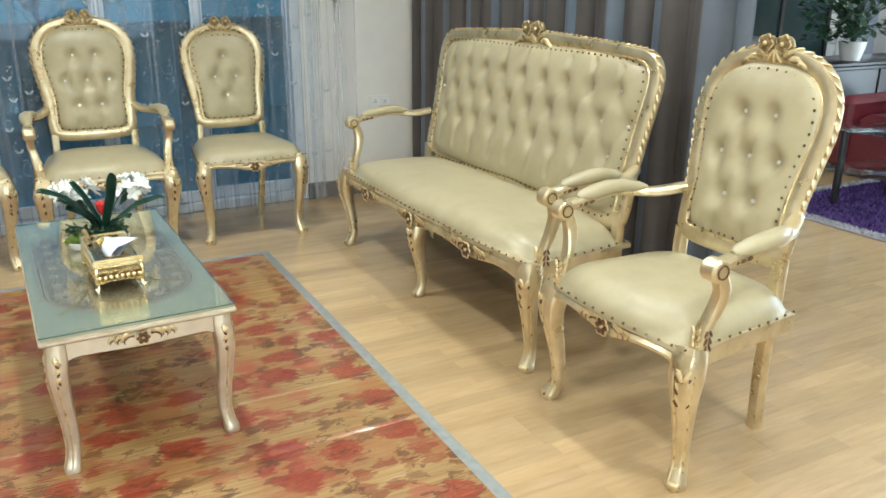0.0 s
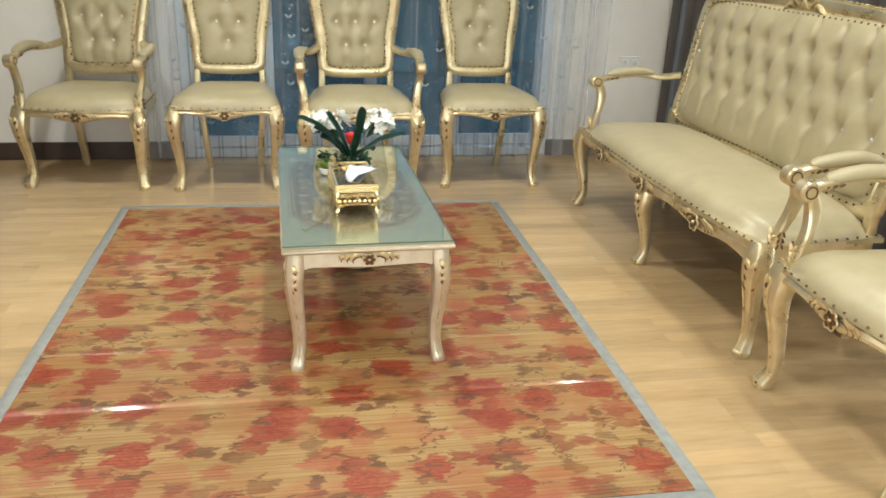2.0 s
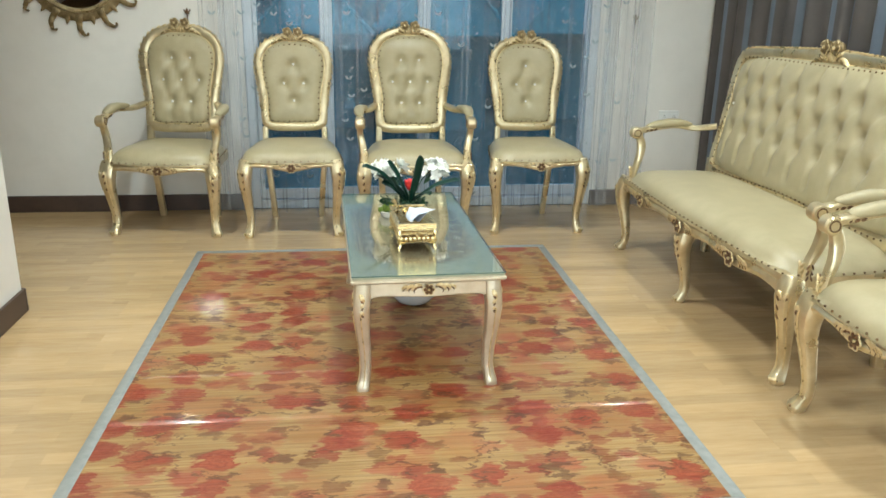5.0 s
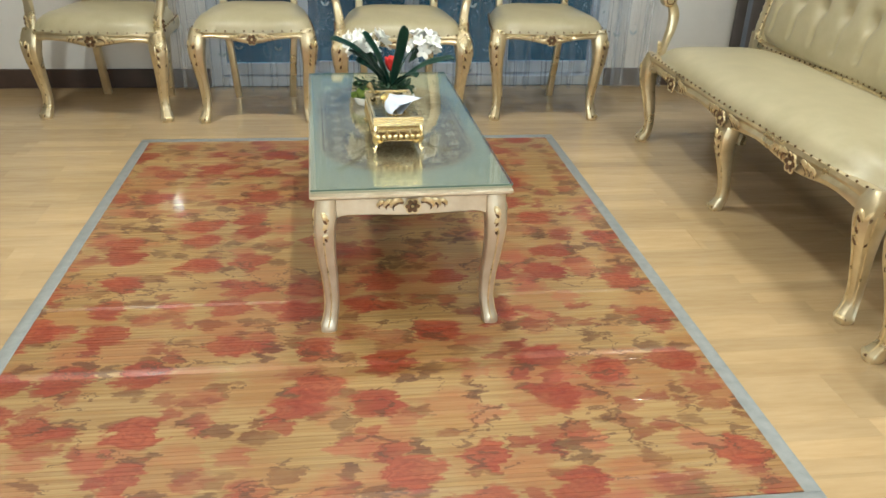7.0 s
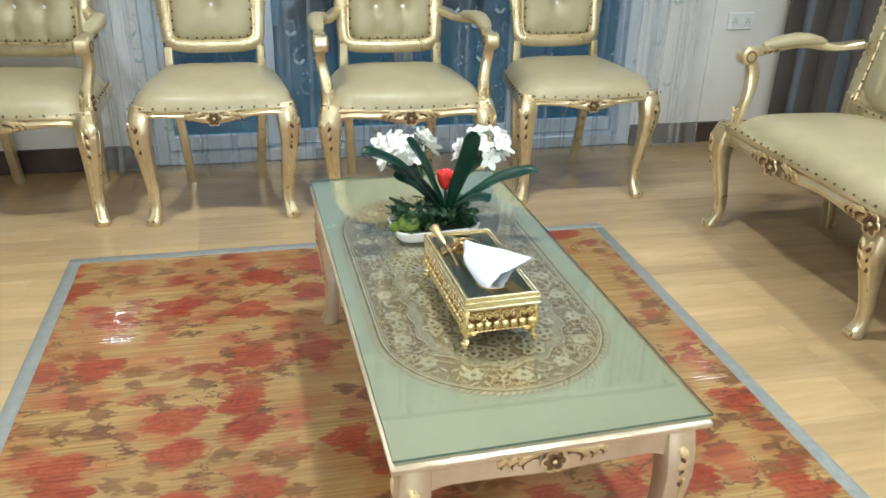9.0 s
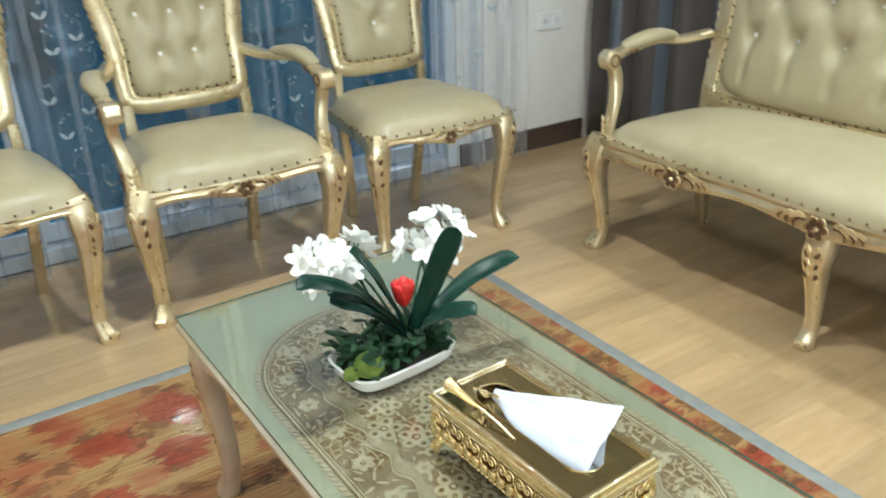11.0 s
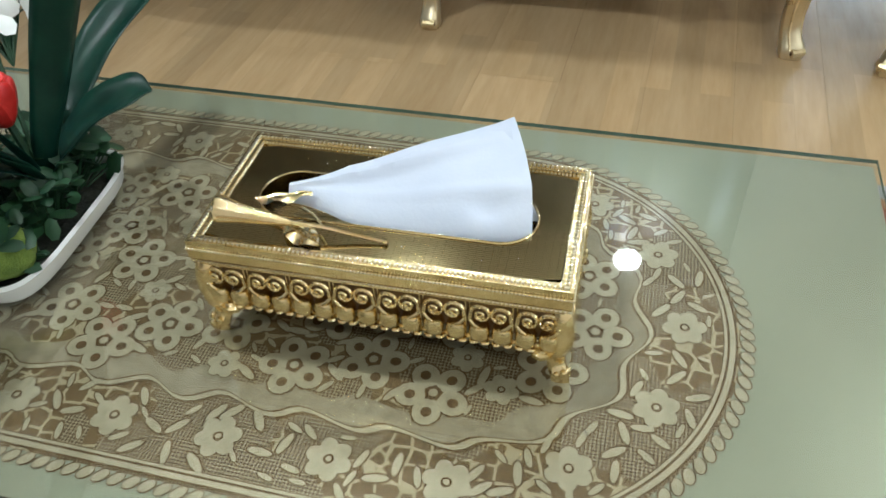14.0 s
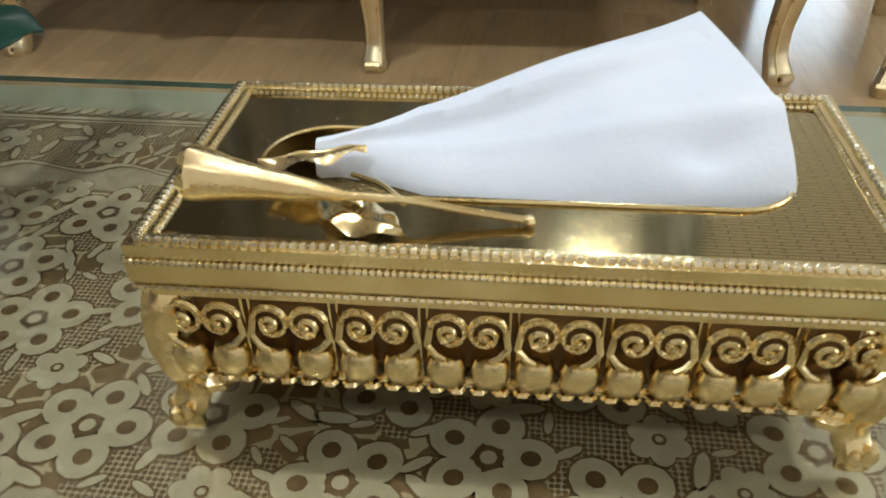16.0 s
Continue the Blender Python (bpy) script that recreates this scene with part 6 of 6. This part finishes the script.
def shaggy(x0, x1, y0, y1, z, n, seed):
    r = random.Random(seed)
    g = Geo()
    for _ in range(n):
        x, y = r.uniform(x0, x1), r.uniform(y0, y1)
        a, t = r.uniform(0, 6.28), r.uniform(0.008, 0.022)
        w = 0.006
        h = z + r.uniform(0.012, 0.026)
        g.add([(x - w * math.sin(a), y + w * math.cos(a), z), (x + w * math.sin(a), y - w * math.cos(a), z), (x + t * math.cos(a), y + t * math.sin(a), h)], [(0, 1, 2)])
    return g


part("base", Geo().box((0, 0, 0.008), (2.0, 1.7, 0.016), None, 0.005), M_PURPLE, prug)
tagged(part("pile", shaggy(-1.0, 1.0, -0.85, 0.85, 0.015, 9000, 1), M_PURPLE, prug), kind="stuff")
for c, s, sd in (((-1.03, 0), (0.06, 1.76), 2), ((1.03, 0), (0.06, 1.76), 3), ((0, -0.88), (2.0, 0.06), 4), ((0, 0.88), (2.0, 0.06), 5)):
    g = shaggy(c[0] - s[0] / 2, c[0] + s[0] / 2, c[1] - s[1] / 2, c[1] + s[1] / 2, 0.012, 1500, sd)
    g.box((c[0], c[1], 0.007), (s[0], s[1], 0.013), None, 0.004)
    part("fringe", g, M_FRINGE, prug, "white shag fringe")


def glass_table():
    t = thing("glass_side_table", "two-tier aqua glass table with dark legs on the purple rug", "table", at=pose(3.92, -1.0, 0.016))
    for z in (0.235, 0.50):
        sh = part("glass_tier", Geo().box((0, 0, z), (0.68, 0.62, 0.012), None, 0.004), M_SHELFGLASS, t, "pale aqua glass tier")
        sh.visible_shadow = False
    for sx in (-1, 1):
        for sy in (-1, 1):
            part("leg", Geo().loft([(sx * 0.28, sy * 0.24, 0), (sx * 0.28, sy * 0.24, 0.494)], (0.022, 0.022), (1, 0, 0), 8, 4), M_BLACK, t)


glass_table()


def maroon_sofa():
    s = thing("maroon_sofa", "maroon leather sofa with a high padded back", "sofa", at=pose(4.86, -0.95, 0, 0, 0, -90))
    part("base", Geo().box((0, 0.02, 0.20), (1.5, 0.78, 0.32), None, 0.03), M_MAROON, s)
    for x in (-0.36, 0.36):
        part("seat_pad", Geo().box((x, -0.03, 0.42), (0.70, 0.66, 0.12), None, 0.045), M_MAROON, s)
        part("back_pad", Geo().box((x, 0.29, 0.70), (0.70, 0.20, 0.46), None, 0.06), M_MAROON, s)
    for x in (-0.83, 0.83):
        part("arm", Geo().box((x, 0.0, 0.32), (0.17, 0.80, 0.56), None, 0.05), M_MAROON, s)
    for x in (-0.7, 0.7):
        for y in (-0.3, 0.33):
            part("foot", Geo().box((x, y, 0.022), (0.06, 0.06, 0.043), None, 0.005), M_BLACK, s)


maroon_sofa()


def console():
    c = thing("black_console", "black lacquered console cabinet", "cabinet", at=pose(5.25, 0.42, 0.06))
    part("body", Geo().box((0, 0, 0.38), (1.5, 0.5, 0.68), None, 0.008), M_BLACK, c)
    part("top", Geo().box((0, 0, 0.735), (1.56, 0.54, 0.03), None, 0.006), M_BLACK, c)
    for x in (-0.375, 0.375):
        door = part("door", Geo().box((x, -0.256, 0.38), (0.72, 0.014, 0.62), None, 0.004), M_BLACK, c)
        part("handle", Geo().tube([(x * 0.3, -0.275, 0.42), (x * 0.3, -0.275, 0.32)], 0.006, 8), M_STEEL, door)
    part("plinth", Geo().box((0, 0.02, -0.01), (1.44, 0.44, 0.10)), M_BLACK, c)


console()


def potted_plant():
    p = thing("potted_plant", "leafy green pot plant in a white pot on the black console", "plant", at=pose(5.05, 0.30, 0.811))
    part("pot", Geo().turn([(0.0, 0.001), (0.075, 0.001), (0.10, 0.10), (0.11, 0.155), (0.10, 0.155), (0.092, 0.12), (0.0, 0.12)], (0, 0, 0), 24), M_CERAMIC, p, "white glazed pot")
    st, lv, r = Geo(), Geo(), random.Random(21)
    for k in range(58):
        a = r.uniform(0, 6.28)
        d = Vector((math.cos(a), math.sin(a), 0))
        tip = d * r.uniform(0.08, 0.44) + Vector((0, 0, r.uniform(0.20, 0.70)))
        line = spline([Vector((0, 0, 0.11)), d * 0.05 + Vector((0, 0, 0.26)), tip], 4)
        st.tube(line, 0.003, 5)
        for q in range(9):
            b = tip + Vector((r.uniform(-1, 1), r.uniform(-1, 1), r.uniform(-1, 0.7))) * 0.075
            m = Matrix.Rotation(r.uniform(0, 6.28), 3, "Z") @ Matrix.Rotation(r.uniform(-0.8, 0.8), 3, "Y")
            lv.blob(b, (0.040, 0.024, 0.0015), m, 7, 4)
            st.tube([tip, b], 0.0014, 4)
    part("stems", st, M_SPRIG, p)
    tagged(part("leaves", lv, M_SPRIG, p), kind="stuff")


potted_plant()
spk = thing("black_speaker", "black box loudspeaker on a slim stand", "loudspeaker", at=pose(2.50, -0.86, 0))
part("cabinet", Geo().box((0, 0, 0.98), (0.20, 0.20, 0.30), None, 0.01), M_BLACK, spk)
part("grille", Geo().box((0, -0.104, 0.98), (0.17, 0.008, 0.26), None, 0.003), M_CUR_BROWN, spk)
part("pole", Geo().tube([(0, 0, 0.02), (0, 0, 0.83)], 0.016, 10), M_BLACK, spk)
part("base_plate", Geo().box((0, 0, 0.012), (0.26, 0.26, 0.022), None, 0.006), M_BLACK, spk)
for i, (a, b) in enumerate(((3.2, 4.28), (5.65, 6.15))):
    c = thing("sheer_curtain", "pale grey sheer curtain on the wall of the neighbouring room", "curtain", "sheers of the neighbouring room")
    part("cloth", hung_cloth(a, b, WALL_Y - 0.07, 0.012, 2.45, 0.03, 0.14, 90, 80 + i), M_SHEER2, c)
dw = thing("dark_window_panel", "dark glazed panel in a black frame on the wall", "window", at=pose(4.95, WALL_Y - 0.018, 1.45))
fr = Geo()
for xx in (-0.62, 0.0, 0.62):
    fr.box((xx, -0.006, 0), (0.04, 0.024, 1.50), None, 0.003)
for zz in (-0.77, 0.77):
    fr.box((0, -0.006, zz), (1.28, 0.024, 0.04), None, 0.003)
part("frame", fr, M_BLACK, dw)
M_DARKGLASS = simple("dark_teal_glass", (0.012, 0.03, 0.032), (0.03, 0.06, 0.06), 2.0, (0.05, 0.1), 0.0, 0.0)
for xx in (-0.31, 0.31):
    part("pane", Geo().box((xx, 0.006, 0), (0.575, 0.006, 1.495)), M_DARKGLASS, dw)
# window of the neighbouring room
w2 = thing("window_2", "wide window with white frame in the neighbouring room", "window", kind="structure")
fr = Geo()
for yy in (-0.63, -2.1, -3.57):
    fr.box((6.26, yy, 1.32), (0.10, 0.06, 2.04), None, 0.004)
for zz in (0.325, 2.315):
    fr.box((6.26, -2.1, zz), (0.09, 2.86, 0.05), None, 0.004)
part("window_frame", fr, M_ALU, w2)
for yy in (-1.365, -2.835):
    pn = part("pane", Geo().box((6.26, yy, 1.32), (0.006, 1.40, 1.94)), M_SHELFGLASS, w2)
    pn.visible_shadow = False


# unseen window made up to go with the fill lamp in the south wall
w3 = thing("window_3", "unseen wide window with white frame, added behind the start", "window", kind="structure")
fr = Geo()
for xx in (-2.07, -0.6, 0.87):
    fr.box((xx, -7.20, 1.45), (0.06, 0.10, 1.80), None, 0.004)
for zz in (0.575, 2.325):
    fr.box((-0.6, -7.20, zz), (2.88, 0.09, 0.05), None, 0.004)
part("window_frame", fr, M_ALU, w3)
for xx in (-1.335, 0.135):
    pn = part("pane", Geo().box((xx, -7.20, 1.45), (1.40, 0.006, 1.70)), M_SHELFGLASS, w3)
    pn.visible_shadow = False


# ---------- outside ----------
tagged(part("ground", Geo().box((0, 0, -0.35), (400, 400, 0.3)), M_PAVE), "grey paved yard", "ground", kind="structure")


def shed(x, y, w, ridge, eave, label):
    h = thing("shed", label, "shed", "sheds in the yard", pose(x, y, -0.2))
    part("wall", Geo().box((0, 0.6, (eave) / 2), (w - 0.5, 2.2, eave)), M_OUTWALL, h)
    n = 18

    def fn(a, b):
        xx = -w / 2 + w * a
        zz = eave + (ridge - eave) * (1 - abs(2 * a - 1)) + 0.02 * math.sin(a * 90)
        return (xx, -1.0 + 3.2 * b, zz)

    roof = part("roof", Geo().grid(60, 2, fn), M_ROOF, h, "pale corrugated metal roof")
    so = roof.modifiers.new("thick", "SOLIDIFY")
    so.thickness = 0.04
    part("gable", Geo().add([(-w / 2, -0.95, eave), (w / 2, -0.95, eave), (0, -0.95, ridge)], [(0, 1, 2)]), M_ROOF, h)


shed(-1.55, 6.4, 1.5, 2.0, 1.19, "low shed with a pale gabled metal roof")
shed(0.05, 6.2, 1.6, 2.2, 1.19, "low shed with a pale gabled metal roof")
shed(-3.3, 7.4, 1.8, 2.1, 1.19, "low shed with a pale gabled metal roof")
shed(1.9, 7.2, 1.6, 2.0, 1.19, "low shed with a pale gabled metal roof")
tagged(part("yard_wall", Geo().box((-0.5, 9.5, 1.4), (26, 0.2, 3.2)), M_OUTWALL), "grey rendered yard wall", "wall", kind="structure")


# ---------- floor planks ----------
PW, PL = 0.192, 1.215
prnd = random.Random(5)
lengths = {}


def plank_data(length):
    key = round(length, 4)
    if key not in lengths:
        lengths[key] = data("plank", Geo().box((0, 0, -0.004), (key - 0.0004, PW - 0.0004, 0.008)), M_PLANK)
    return lengths[key]


far = Geo()
row = 0
y = WALL_Y - 0.002
while y > -7.1:
    x = -4.9 - prnd.choice((0.0, 0.31, 0.62, 0.93))
    while x < 6.2:
        a, b = max(x, -4.9), min(x + PL, 6.2)
        if b - a > 0.06:
            if b > -3.4 and a < 2.2 and y > -5.2:
                pk = new("plank", plank_data(b - a))
                pk.parent = floor
                pk.matrix_basis = pose((a + b) / 2, y - PW / 2, 0)
            else:
                far.box(((a + b) / 2, y - PW / 2, -0.004), (b - a - 0.0004, PW - 0.0004, 0.008))
        x += PL
    y -= PW
    row += 1
tagged(part("far_planks", far, M_PLANK, floor), kind="stuff")
